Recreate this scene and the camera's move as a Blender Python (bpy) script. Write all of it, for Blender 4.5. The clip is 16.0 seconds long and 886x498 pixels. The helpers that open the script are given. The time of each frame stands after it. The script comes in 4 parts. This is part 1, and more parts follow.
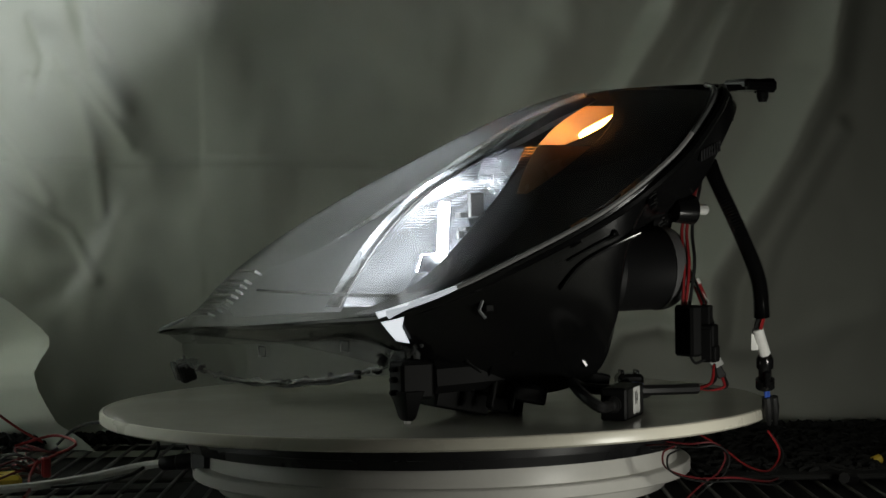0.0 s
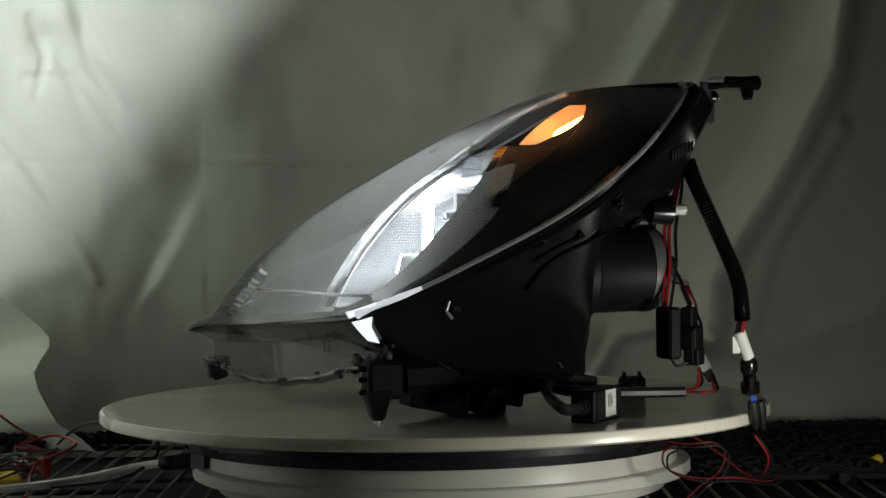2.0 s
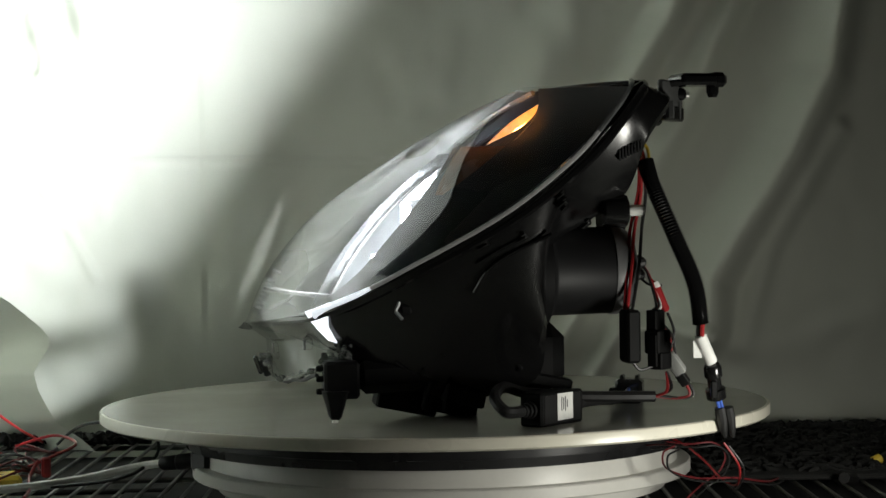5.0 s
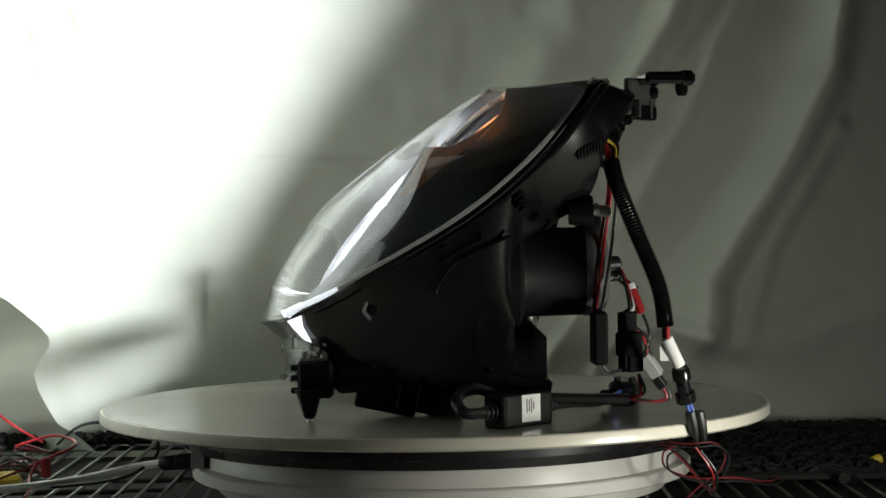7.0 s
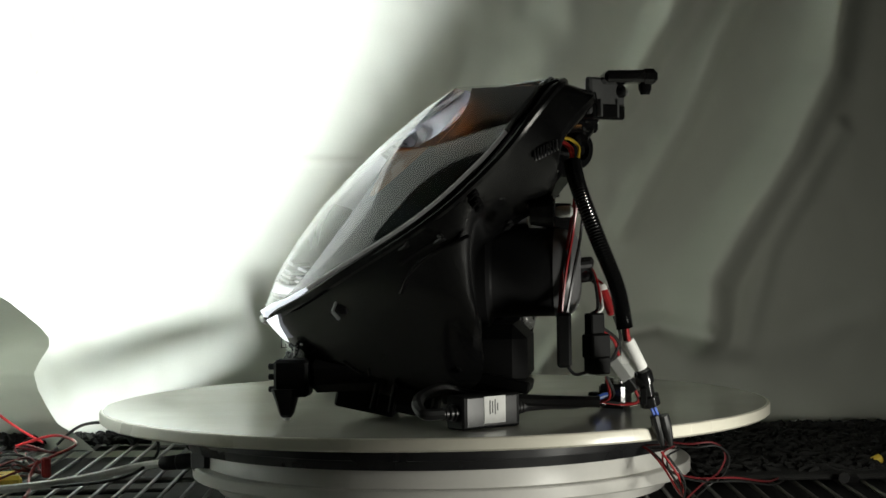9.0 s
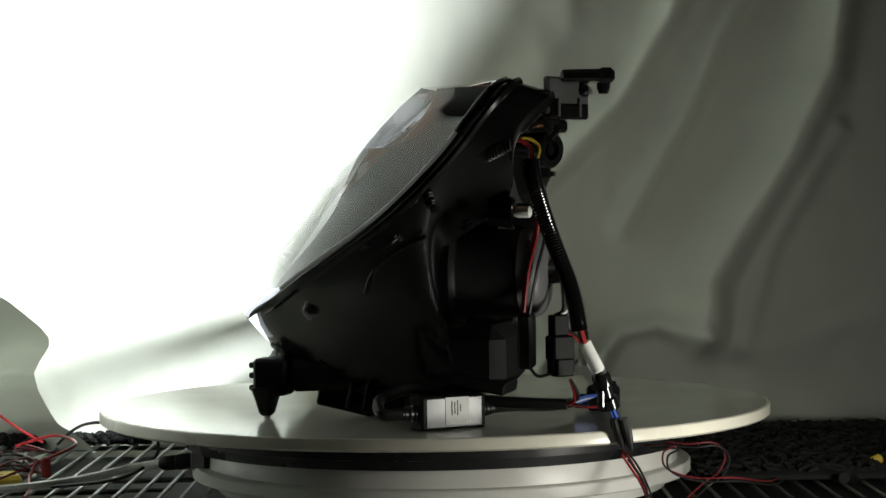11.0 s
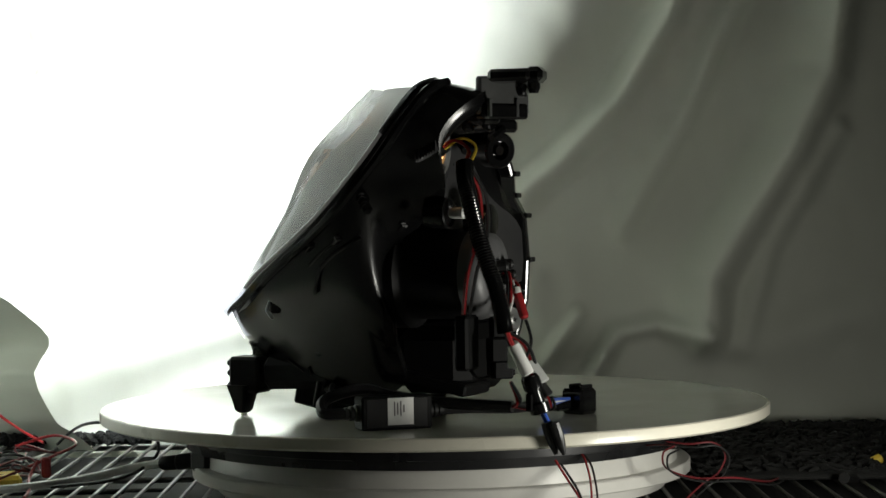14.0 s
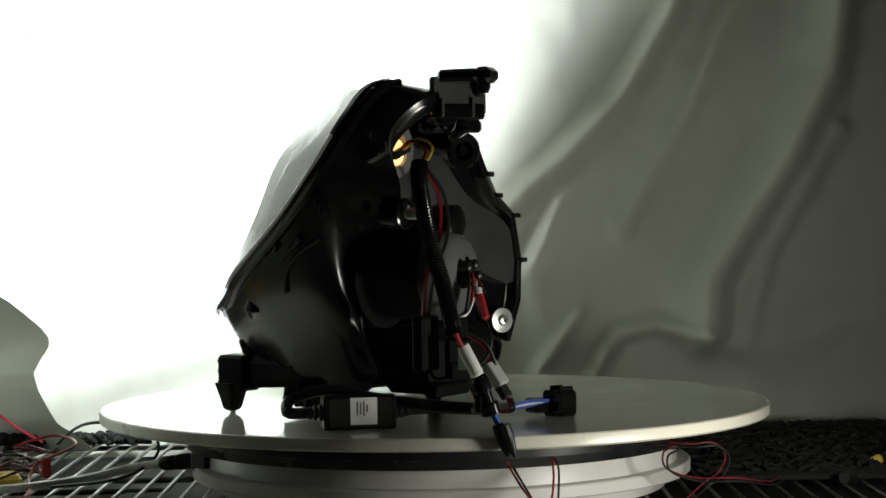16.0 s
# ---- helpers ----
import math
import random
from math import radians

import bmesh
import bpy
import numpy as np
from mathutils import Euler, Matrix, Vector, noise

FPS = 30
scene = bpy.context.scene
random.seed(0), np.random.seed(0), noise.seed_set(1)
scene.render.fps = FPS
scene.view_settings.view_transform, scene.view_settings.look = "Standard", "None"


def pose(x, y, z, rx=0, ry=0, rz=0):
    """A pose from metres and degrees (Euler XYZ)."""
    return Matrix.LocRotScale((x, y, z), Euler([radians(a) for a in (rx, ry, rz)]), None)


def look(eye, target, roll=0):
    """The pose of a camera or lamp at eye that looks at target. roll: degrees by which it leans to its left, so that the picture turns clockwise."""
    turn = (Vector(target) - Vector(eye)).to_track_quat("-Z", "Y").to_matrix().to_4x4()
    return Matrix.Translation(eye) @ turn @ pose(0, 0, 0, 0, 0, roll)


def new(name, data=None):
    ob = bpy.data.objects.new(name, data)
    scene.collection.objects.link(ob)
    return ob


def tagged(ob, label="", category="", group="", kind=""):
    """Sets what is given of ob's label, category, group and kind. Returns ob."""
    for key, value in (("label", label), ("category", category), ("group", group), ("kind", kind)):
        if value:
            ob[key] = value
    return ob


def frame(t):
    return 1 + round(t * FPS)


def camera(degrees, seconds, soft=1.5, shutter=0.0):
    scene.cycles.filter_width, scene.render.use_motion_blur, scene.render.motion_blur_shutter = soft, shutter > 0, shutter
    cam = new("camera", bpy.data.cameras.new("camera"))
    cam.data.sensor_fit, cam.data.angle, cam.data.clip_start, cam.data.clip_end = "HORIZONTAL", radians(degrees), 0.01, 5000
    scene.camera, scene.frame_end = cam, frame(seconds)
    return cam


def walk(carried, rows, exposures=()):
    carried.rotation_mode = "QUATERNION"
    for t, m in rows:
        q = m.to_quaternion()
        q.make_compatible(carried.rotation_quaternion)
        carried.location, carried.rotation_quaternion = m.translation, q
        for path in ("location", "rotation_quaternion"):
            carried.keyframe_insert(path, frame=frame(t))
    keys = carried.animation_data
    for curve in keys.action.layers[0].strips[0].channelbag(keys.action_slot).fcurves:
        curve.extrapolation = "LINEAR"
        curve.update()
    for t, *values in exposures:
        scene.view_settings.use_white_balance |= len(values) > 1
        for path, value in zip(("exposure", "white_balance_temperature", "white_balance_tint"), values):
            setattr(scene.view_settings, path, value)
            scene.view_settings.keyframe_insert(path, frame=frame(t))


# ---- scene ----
# ---- plan unit: the turntable top has a radius of 0.35 units = 0.305 m ----
K = 0.8714

# ---- camera: stands still on a tripod in front of the turntable ----
cam = camera(25.14, 16.0)
EYE = Vector((0.0, -2.0982, 0.1990)) * K
YAW, PITCH, ROLL = 0.00515, -0.0183, -0.82
AIM = EYE + Vector((math.sin(YAW) * math.cos(PITCH), math.cos(YAW) * math.cos(PITCH), math.sin(PITCH)))
walk(cam, [(0.0, look(EYE, AIM, ROLL)), (16.0, look(EYE, AIM, ROLL))], [(0.0, -1.10), (2.0, -0.68), (4.0, -0.27), (7.0, -0.14), (9.0, -0.08), (12.0, -0.10), (16.0, -0.10)])

# ---- world and room light ----
world = bpy.data.worlds.new("dark_room")
world.use_nodes = True
world.node_tree.nodes["Background"].inputs[0].default_value = (0.75, 0.85, 1.0, 1)
world.node_tree.nodes["Background"].inputs[1].default_value = 0.011
scene.world = world
LED_POWER = 11500.0
AMBER_POWER = 90.0


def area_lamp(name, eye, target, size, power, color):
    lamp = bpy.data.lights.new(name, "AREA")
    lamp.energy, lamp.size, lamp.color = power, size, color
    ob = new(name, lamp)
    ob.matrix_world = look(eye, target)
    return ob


# lamp out of view, low at the right front, to light rim and drum
area_lamp("unseen_side_lamp", (0.41, -0.43, -0.015), (-0.02, -0.17, -0.03), 0.08, 1.25, (1.0, 0.99, 0.90))


# ---- materials ----
def material(name, color, rough=0.5, metal=0.0, spec=0.5, vary=0.15, scale=30.0, bump=0.0, fine=250.0, coat=0.0, rough_vary=0.1):
    m = bpy.data.materials.new(name)
    m.use_nodes = True
    nt = m.node_tree
    b = nt.nodes["Principled BSDF"]
    b.inputs["Metallic"].default_value = metal
    b.inputs["Specular IOR Level"].default_value = spec
    b.inputs["Coat Weight"].default_value = coat
    tc = nt.nodes.new("ShaderNodeTexCoord")
    big, small = nt.nodes.new("ShaderNodeTexNoise"), nt.nodes.new("ShaderNodeTexNoise")
    big.inputs["Scale"].default_value, small.inputs["Scale"].default_value = scale, fine
    big.inputs["Detail"].default_value, small.inputs["Detail"].default_value = 4, 3
    for n in (big, small):
        nt.links.new(tc.outputs["Object"], n.inputs["Vector"])
    add = nt.nodes.new("ShaderNodeMath")
    add.operation = "MULTIPLY_ADD"
    add.inputs[1].default_value = 0.35
    nt.links.new(small.outputs["Fac"], add.inputs[0])
    nt.links.new(big.outputs["Fac"], add.inputs[2])
    ramp = nt.nodes.new("ShaderNodeMapRange")
    ramp.inputs["From Min"].default_value, ramp.inputs["From Max"].default_value = 0.4, 0.95
    ramp.inputs["To Min"].default_value, ramp.inputs["To Max"].default_value = 1 - vary, 1 + vary
    nt.links.new(add.outputs[0], ramp.inputs["Value"])
    mul = nt.nodes.new("ShaderNodeVectorMath")
    mul.operation = "SCALE"
    mul.inputs[0].default_value = color
    nt.links.new(ramp.outputs["Result"], mul.inputs["Scale"])
    nt.links.new(mul.outputs[0], b.inputs["Base Color"])
    rr = nt.nodes.new("ShaderNodeMapRange")
    rr.inputs["From Min"].default_value, rr.inputs["From Max"].default_value = 0.3, 0.7
    rr.inputs["To Min"].default_value, rr.inputs["To Max"].default_value = max(0.02, rough - rough_vary), min(1, rough + rough_vary)
    nt.links.new(big.outputs["Fac"], rr.inputs["Value"])
    nt.links.new(rr.outputs["Result"], b.inputs["Roughness"])
    if bump:
        bp = nt.nodes.new("ShaderNodeBump")
        bp.inputs["Strength"].default_value, bp.inputs["Distance"].default_value = bump, 0.001
        nt.links.new(small.outputs["Fac"], bp.inputs["Height"])
        nt.links.new(bp.outputs["Normal"], b.inputs["Normal"])
    return m


def glow(name, color, strength, base=(0.8, 0.8, 0.8)):
    m = material(name, base, 0.3)
    b = m.node_tree.nodes["Principled BSDF"]
    b.inputs["Emission Color"].default_value = (*color, 1)
    b.inputs["Emission Strength"].default_value = strength
    return m


def clear(name, tint, gloss=0.06, rough=0.03, haze=0.0, ripple=0.0):
    """Thin clear plastic: lets light straight through, with a gloss that grows towards its edges and a thin, uneven
    diffuse haze.
    """
    m = bpy.data.materials.new(name)
    m.use_nodes = True
    nt = m.node_tree
    nt.nodes.clear()
    out = nt.nodes.new("ShaderNodeOutputMaterial")
    tr, gl, df = nt.nodes.new("ShaderNodeBsdfTransparent"), nt.nodes.new("ShaderNodeBsdfGlossy"), nt.nodes.new("ShaderNodeBsdfDiffuse")
    tr.inputs[0].default_value = (*tint, 1)
    gl.inputs["Roughness"].default_value = rough
    df.inputs[0].default_value = (0.75, 0.78, 0.78, 1)
    fr = nt.nodes.new("ShaderNodeLayerWeight")
    fr.inputs["Blend"].default_value = gloss
    mix, mix2 = nt.nodes.new("ShaderNodeMixShader"), nt.nodes.new("ShaderNodeMixShader")
    tc, nz = nt.nodes.new("ShaderNodeTexCoord"), nt.nodes.new("ShaderNodeTexNoise")
    nz.inputs["Scale"].default_value = 25
    nz.inputs["Detail"].default_value = 5
    nt.links.new(tc.outputs["Object"], nz.inputs["Vector"])
    mr = nt.nodes.new("ShaderNodeMapRange")
    mr.inputs["From Min"].default_value, mr.inputs["From Max"].default_value = 0.3, 0.7
    mr.inputs["To Min"].default_value, mr.inputs["To Max"].default_value = haze * 0.5, haze * 1.5
    nt.links.new(nz.outputs["Fac"], mr.inputs["Value"])
    nt.links.new(mr.outputs["Result"], mix2.inputs[0])
    nt.links.new(tr.outputs[0], mix2.inputs[1])
    nt.links.new(df.outputs[0], mix2.inputs[2])
    nt.links.new(fr.outputs["Fresnel"], mix.inputs[0])
    nt.links.new(mix2.outputs[0], mix.inputs[1])
    nt.links.new(gl.outputs[0], mix.inputs[2])
    nt.links.new(mix.outputs[0], out.inputs[0])
    return m


CLOTH = material("backdrop_cloth", (0.64, 0.66, 0.58), 0.95, spec=0.1, vary=0.06, scale=3, bump=0.25, fine=900)
TABLE = material("white_laminate", (0.70, 0.68, 0.60), 0.13, rough_vary=0.04, vary=0.04, scale=8, fine=120)
EDGE = material("cream_edge_band", (0.72, 0.69, 0.58), 0.3, vary=0.05, scale=12, fine=150)
BASE = material("white_plastic", (0.62, 0.61, 0.57), 0.4, vary=0.06, scale=10)
RING = material("black_ring", (0.012, 0.012, 0.013), 0.3, scale=20)
BLACK = material("black_plastic", (0.0065, 0.0065, 0.0067), 0.20, spec=0.5, vary=0.3, scale=18, bump=0.015, fine=500, rough_vary=0.03)
SATIN = material("black_gloss_plastic", (0.007, 0.007, 0.0072), 0.13, spec=0.5, scale=20, rough_vary=0.03)
BEZEL = material("bezel_black", (0.0075, 0.0075, 0.0076), 0.55, spec=0.12, scale=20, rough_vary=0.02)
SHROUD = material("grey_shroud", (0.008, 0.008, 0.0085), 0.5, spec=0.2, scale=25, rough_vary=0.02)
SHELL_GREY = material("shell_grey", (0.050, 0.050, 0.051), 0.33, vary=0.25, scale=22)
BRACKET_GREY = material("bracket_grey", (0.085, 0.087, 0.085), 0.4, vary=0.2, scale=25)
SOCKET_GREY = material("socket_grey", (0.19, 0.19, 0.185), 0.4, vary=0.2, scale=30)
RIBS = material("rib_grey", (0.014, 0.014, 0.0145), 0.5)
RUBBER = material("grey_rubber", (0.115, 0.115, 0.117), 0.42, spec=0.5, scale=30)
STEEL = material("zinc_steel", (0.75, 0.75, 0.73), 0.3, metal=0.9, vary=0.1)
PLATE = material("nameplate_foil", (0.035, 0.035, 0.035), 0.3, metal=0.5, vary=0.05, scale=60, rough_vary=0.02)
INNER_SILVER = material("inner_silver", (0.28, 0.285, 0.29), 0.32, metal=0.85, vary=0.08, scale=12, rough_vary=0.05)
RING_SILVER = material("ring_silver", (0.06, 0.062, 0.065), 0.25, metal=1.0, vary=0.1, scale=20)
# brown that stands for amber light reflected in the black bezel
AMBER_SHEEN = material("amber_sheen_brown", (0.13, 0.065, 0.030), 0.22, spec=0.5, vary=0.2, scale=30)
TRIM = material("satin_trim", (0.30, 0.31, 0.32), 0.4, metal=0.5)
# chrome bowl whose base colour takes on some of the bulb's amber light
AMBER_TINT = material("amber_tinted_bowl", (0.80, 0.66, 0.45), 0.35, metal=0.4)


def ribbed_chrome():
    m = material("ribbed_chrome", (0.17, 0.175, 0.185), 0.20, metal=1.0, vary=0.05, rough_vary=0.02)
    nt = m.node_tree
    tc, wave, bp = nt.nodes.new("ShaderNodeTexCoord"), nt.nodes.new("ShaderNodeTexWave"), nt.nodes.new("ShaderNodeBump")
    wave.bands_direction = "Z"
    wave.inputs["Scale"].default_value = 130
    bp.inputs["Strength"].default_value, bp.inputs["Distance"].default_value = 0.25, 0.001
    nt.links.new(tc.outputs["Object"], wave.inputs["Vector"])
    nt.links.new(wave.outputs["Fac"], bp.inputs["Height"])
    nt.links.new(bp.outputs["Normal"], nt.nodes["Principled BSDF"].inputs["Normal"])
    return m


REFLECTOR = ribbed_chrome()
WHITE_LED = glow("led_white", (0.93, 0.97, 1.0), LED_POWER)
BAR_GLOW = glow("bar_white", (0.90, 0.96, 1.0), 60.0)
AMBER_LED = glow("bulb_amber", (1.0, 0.34, 0.05), AMBER_POWER)
# glow of clear lens parts, put in for lamp light led through them
GUIDED_GLOW = glow("guided_edge_glow", (0.86, 0.93, 1.0), 0.9)
PRISM_GLOW = glow("prism_added_glow", (0.90, 0.95, 1.0), 1.6)
RIM_GLOW = glow("lens_edge_glow", (1.0, 0.97, 0.90), 0.045, (0.25, 0.25, 0.25))
SOCKET_GLOW = glow("socket_amber", (1.0, 0.50, 0.16), 2.5)
LENS = clear("clear_lens", (0.87, 0.88, 0.88), 0.50, 0.03, haze=0.03)
CHIN = clear("clear_skirt", (0.66, 0.67, 0.63), 0.36, 0.06, haze=0.06)
SEAL = clear("clear_sealant", (0.6, 0.6, 0.58), 0.5, 0.05, haze=0.15)
RIM = clear("lens_edge", (0.5, 0.5, 0.52), 0.45, 0.08, haze=0.25)
RED = material("red_wire", (0.30, 0.018, 0.02), 0.35)
DULL_RED = material("dull_red_wire", (0.13, 0.012, 0.015), 0.4)
PALE = material("pale_board", (0.35, 0.36, 0.33), 0.7, vary=0.2, scale=6)
BLACKW = material("black_wire", (0.012, 0.012, 0.012), 0.4)
CONNECTOR_GREY = material("connector_grey", (0.42, 0.43, 0.41), 0.45)
WHITE = material("white_plastic_part", (0.78, 0.78, 0.74), 0.45)
BLUE = material("blue_wire", (0.05, 0.12, 0.5), 0.4)
YELLOW = material("yellow_wire", (0.7, 0.5, 0.05), 0.4)
PAPER = material("paper_label", (0.75, 0.75, 0.72), 0.6)
INK = material("label_ink", (0.08, 0.08, 0.08), 0.6)
WIRE_RACK = material("rack_wire", (0.14, 0.14, 0.13), 0.35, metal=0.7, scale=40)
WALL = material("dark_wall", (0.036, 0.036, 0.033), 0.9, vary=0.2, scale=2)
# pale paint of unseen surfaces added to bounce the lamp's light
BOUNCE_PAINT = material("bounce_wall", (0.30, 0.29, 0.26), 0.9, vary=0.05, scale=2)
FUZZ = material("dark_rag", (0.012, 0.012, 0.011), 0.95, vary=0.4, scale=60)


# ---- mesh tools: all take plan units ----
def V(*c):
    return Vector(c)


def UV(u, v, z):
    """A place from u (backwards along the lamp's axis), v (across it) and height."""
    return Vector((0.899 * u - 0.438 * v, 0.438 * u + 0.899 * v, z))


def part(name, bm, mat, parent=None, label="", smooth=True, sharp=35):
    me = bpy.data.meshes.new(name)
    bmesh.ops.scale(bm, vec=(K, K, K), verts=bm.verts)
    bmesh.ops.recalc_face_normals(bm, faces=bm.faces)
    for f in bm.faces:
        f.smooth = smooth
    bm.to_mesh(me)
    bm.free()
    if smooth:
        me.set_sharp_from_angle(angle=radians(sharp))
    me.materials.append(mat)
    ob = new(name, me)
    ob.parent = parent
    return tagged(ob, label)


def spline(pts, n, closed=False):
    """n points along a smooth curve through pts."""
    pts = [Vector(p) for p in pts]
    m = len(pts)
    out = []
    for i in range(n):
        s = i / n * m if closed else i / (n - 1) * (m - 1)
        k = min(int(s), m - 1 if closed else m - 2)
        f = s - k
        g = (lambda j: pts[j % m]) if closed else (lambda j: pts[max(0, min(m - 1, j))])
        a, b, c, d = g(k - 1), g(k), g(k + 1), g(k + 2)
        out.append(0.5 * (2 * b + (c - a) * f + (2 * a - 5 * b + 4 * c - d) * f * f + (3 * b - a - 3 * c + d) * f ** 3))
    return out


def skin(bm, rings, closed=True, cap0=False, cap1=False):
    rows = [[bm.verts.new(p) for p in r] for r in rings]
    for a, b in zip(rows, rows[1:]):
        n = len(a)
        for i in range(n if closed else n - 1):
            j = (i + 1) % n
            bm.faces.new((a[i], a[j], b[j], b[i]))
    if cap0:
        bm.faces.new(rows[0][::-1])
    if cap1:
        bm.faces.new(rows[-1])
    return rows


def circle(c, axis, r, n=16, rx=None):
    axis = Vector(axis).normalized()
    q = axis.to_track_quat("Z", "Y")
    return [Vector(c) + q @ Vector((math.cos(2 * math.pi * i / n) * r, math.sin(2 * math.pi * i / n) * (rx or r), 0)) for i in range(n)]


def turned(bm, p0, axis, profile, n=24):
    """A turned body: profile rows of (distance along the axis, radius)."""
    axis = Vector(axis).normalized()
    skin(bm, [circle(Vector(p0) + axis * d, axis, max(r, 0.0002), n) for d, r in profile], True, True, True)
    return bm


def tube(bm, pts, r, n=8, steps=24, ribs=0):
    path = spline(pts, steps) if steps else [Vector(p) for p in pts]
    rings, up = [], None
    for i, p in enumerate(path):
        d = (path[min(i + 1, len(path) - 1)] - path[max(i - 1, 0)]).normalized()
        side = d.cross(up) if up else d.orthogonal()
        up = side.normalized().cross(d).normalized() if up else d.orthogonal().normalized().cross(d)
        s = d.cross(up).normalized()
        rr = r * (1 - 0.16 * (i % 2)) if ribs else r
        rings.append([p + (s * math.cos(2 * math.pi * k / n) + up * math.sin(2 * math.pi * k / n)) * rr for k in range(n)])
    skin(bm, rings, True, True, True)
    return bm


def block(bm, c, size, m=None, bevel=0.0015):
    """A bevelled box round c, turned by m."""
    r = bmesh.ops.create_cube(bm, size=1.0)
    vs = r["verts"]
    bmesh.ops.scale(bm, vec=size, verts=vs)
    es = list({e for v in vs for e in v.link_edges})
    if bevel:
        res = bmesh.ops.bevel(bm, geom=es, offset=bevel, segments=1, affect="EDGES")
        vs = list({v for f in res["faces"] for v in f.verts} | {v for v in vs if v.is_valid})
    bmesh.ops.transform(bm, matrix=Matrix.Translation(c) @ (m.to_4x4() if m else Matrix()), verts=vs)
    return bm


def frame_of(axis, up=(0, 0, 1)):
    """A turn whose x runs along axis and whose z is near up."""
    x = Vector(axis).normalized()
    y = Vector(up).cross(x).normalized()
    return Matrix((x, y, x.cross(y))).transposed()


def thing(name, label, category, group="", kind=""):
    return tagged(new(name), label, category, group, kind)


def table(rows, z, col):
    if z <= rows[0][0]:
        return rows[0][col]
    for a, b in zip(rows, rows[1:]):
        if z <= b[0]:
            f = (z - a[0]) / (b[0] - a[0])
            return a[col] + (b[col] - a[col]) * f
    return rows[-1][col]


def ease(x):
    x = max(0.0, min(1.0, x))
    return x * x * (3 - 2 * x)


LAMP_M = frame_of(UV(1, 0, 0))
# ---- the room ----
def build_room():
    bm = bmesh.new()
    block(bm, V(0, 0, -1.06), (7, 7, 0.1), bevel=0)
    tagged(part("floor", bm, WALL, None, "dark floor of the room", False), "", "floor", "", "structure")
    # out of view: pale walls added to bounce light, dark ones to return little
    for name, c, s, mat, label in (("wall_north", V(0, 3.05, 0.7), (7, 0.1, 3.6), WALL, "unseen dark wall closing the room"), ("bounce_wall_south", V(0, -2.75, 0.7), (7, 0.1, 3.6), BOUNCE_PAINT, "unseen pale wall behind the camera, added to bounce light"),
                                   ("wall_west", V(-3.45, 0.15, 0.7), (0.1, 5.7, 3.6), WALL, "unseen dark wall closing the room"), ("bounce_wall_east", V(3.45, 0.15, 0.7), (0.1, 5.7, 3.6), BOUNCE_PAINT, "unseen pale wall added to bounce light")):
        bm = bmesh.new()
        block(bm, c, s, bevel=0)
        tagged(part(name, bm, mat, None, label, False), "", "wall", "", "structure")
    # ceiling out of view, pale so that it bounces light down
    bm = bmesh.new()
    block(bm, V(0, -0.2, 2.6), (7, 6.6, 0.1), bevel=0)
    tagged(part("ceiling", bm, BOUNCE_PAINT, None, "unseen pale ceiling added to bounce light", False), "", "ceiling", "", "structure")


# ridges of the hanging cloth: points (x, z) along each, half width, height towards the camera
RIDGES = [
    ([(.07, .178), (.167, .263), (.241, .337), (.308, .448), (.36, .60)], .019, .042),
    ([(.354, .041), (.356, .108), (.389, .160), (.456, .263), (.511, .374), (.54, .55)], .030, .068),
    ([(.208, -.014), (.241, .040), (.293, .050), (.349, .034)], .012, .028),
    ([(.134, -.014), (.189, .064)], .010, .020),
    ([(.12, .13), (.21, .225), (.29, .31), (.35, .43), (.40, .60)], .055, .016),
    ([(.16, .367), (.25, .50)], .05, .016),
    ([(.13, .10), (.153, .04)], .02, .008),
    ([(.25, .18), (.33, .32), (.41, .50)], .017, .022),
    ([(.40, .02), (.44, .15), (.53, .30)], .016, .019),
    ([(.10, .30), (.17, .44), (.20, .56)], .03, .012),
    ([(.43, .02), (.58, .07)], .03, .015),
    ([(-.62, .272), (-.20, .270), (.02, .262)], .004, .005),
    ([(-.463, .49), (-.44, .40), (-.40, .34)], .010, .010),
    ([(-.50, .43), (-.43, .37), (-.37, .26)], .022, .010),
    ([(-.60, .25), (-.50, .14)], .03, .010),
    ([(-.30, .50), (-.24, .30), (-.26, .10)], .06, .010),
    ([(-.455, .56), (-.449, .478), (-.445, .449), (-.419, .409)], .006, .006),
    ([(-.529, .383), (-.46, .383), (-.425, .34), (-.392, .295)], .006, .005),
    ([(-.60, .345), (-.54, .29), (-.499, .222)], .007, .006),
    ([(-.60, .27), (-.53, .22), (-.476, .185), (-.44, .12)], .006, .005),
    ([(-.52, .46), (-.50, .41), (-.515, .36)], .006, .005),
    ([(-.48, .41), (-.44, .30), (-.43, .20)], .008, .004),
]


def ridge_height(pts, w, a, x, z):
    if not (min(p[0] for p in pts) - 3 * w < x < max(p[0] for p in pts) + 3 * w):
        return 0.0
    best = 9.0
    for (x0, z0), (x1, z1) in zip(pts, pts[1:]):
        dx, dz = x1 - x0, z1 - z0
        s = max(0.0, min(1.0, ((x - x0) * dx + (z - z0) * dz) / (dx * dx + dz * dz)))
        best = min(best, (x - x0 - s * dx) ** 2 + (z - z0 - s * dz) ** 2)
    return a * math.exp(-best / (w * w)) if best < 9 * w * w else 0.0


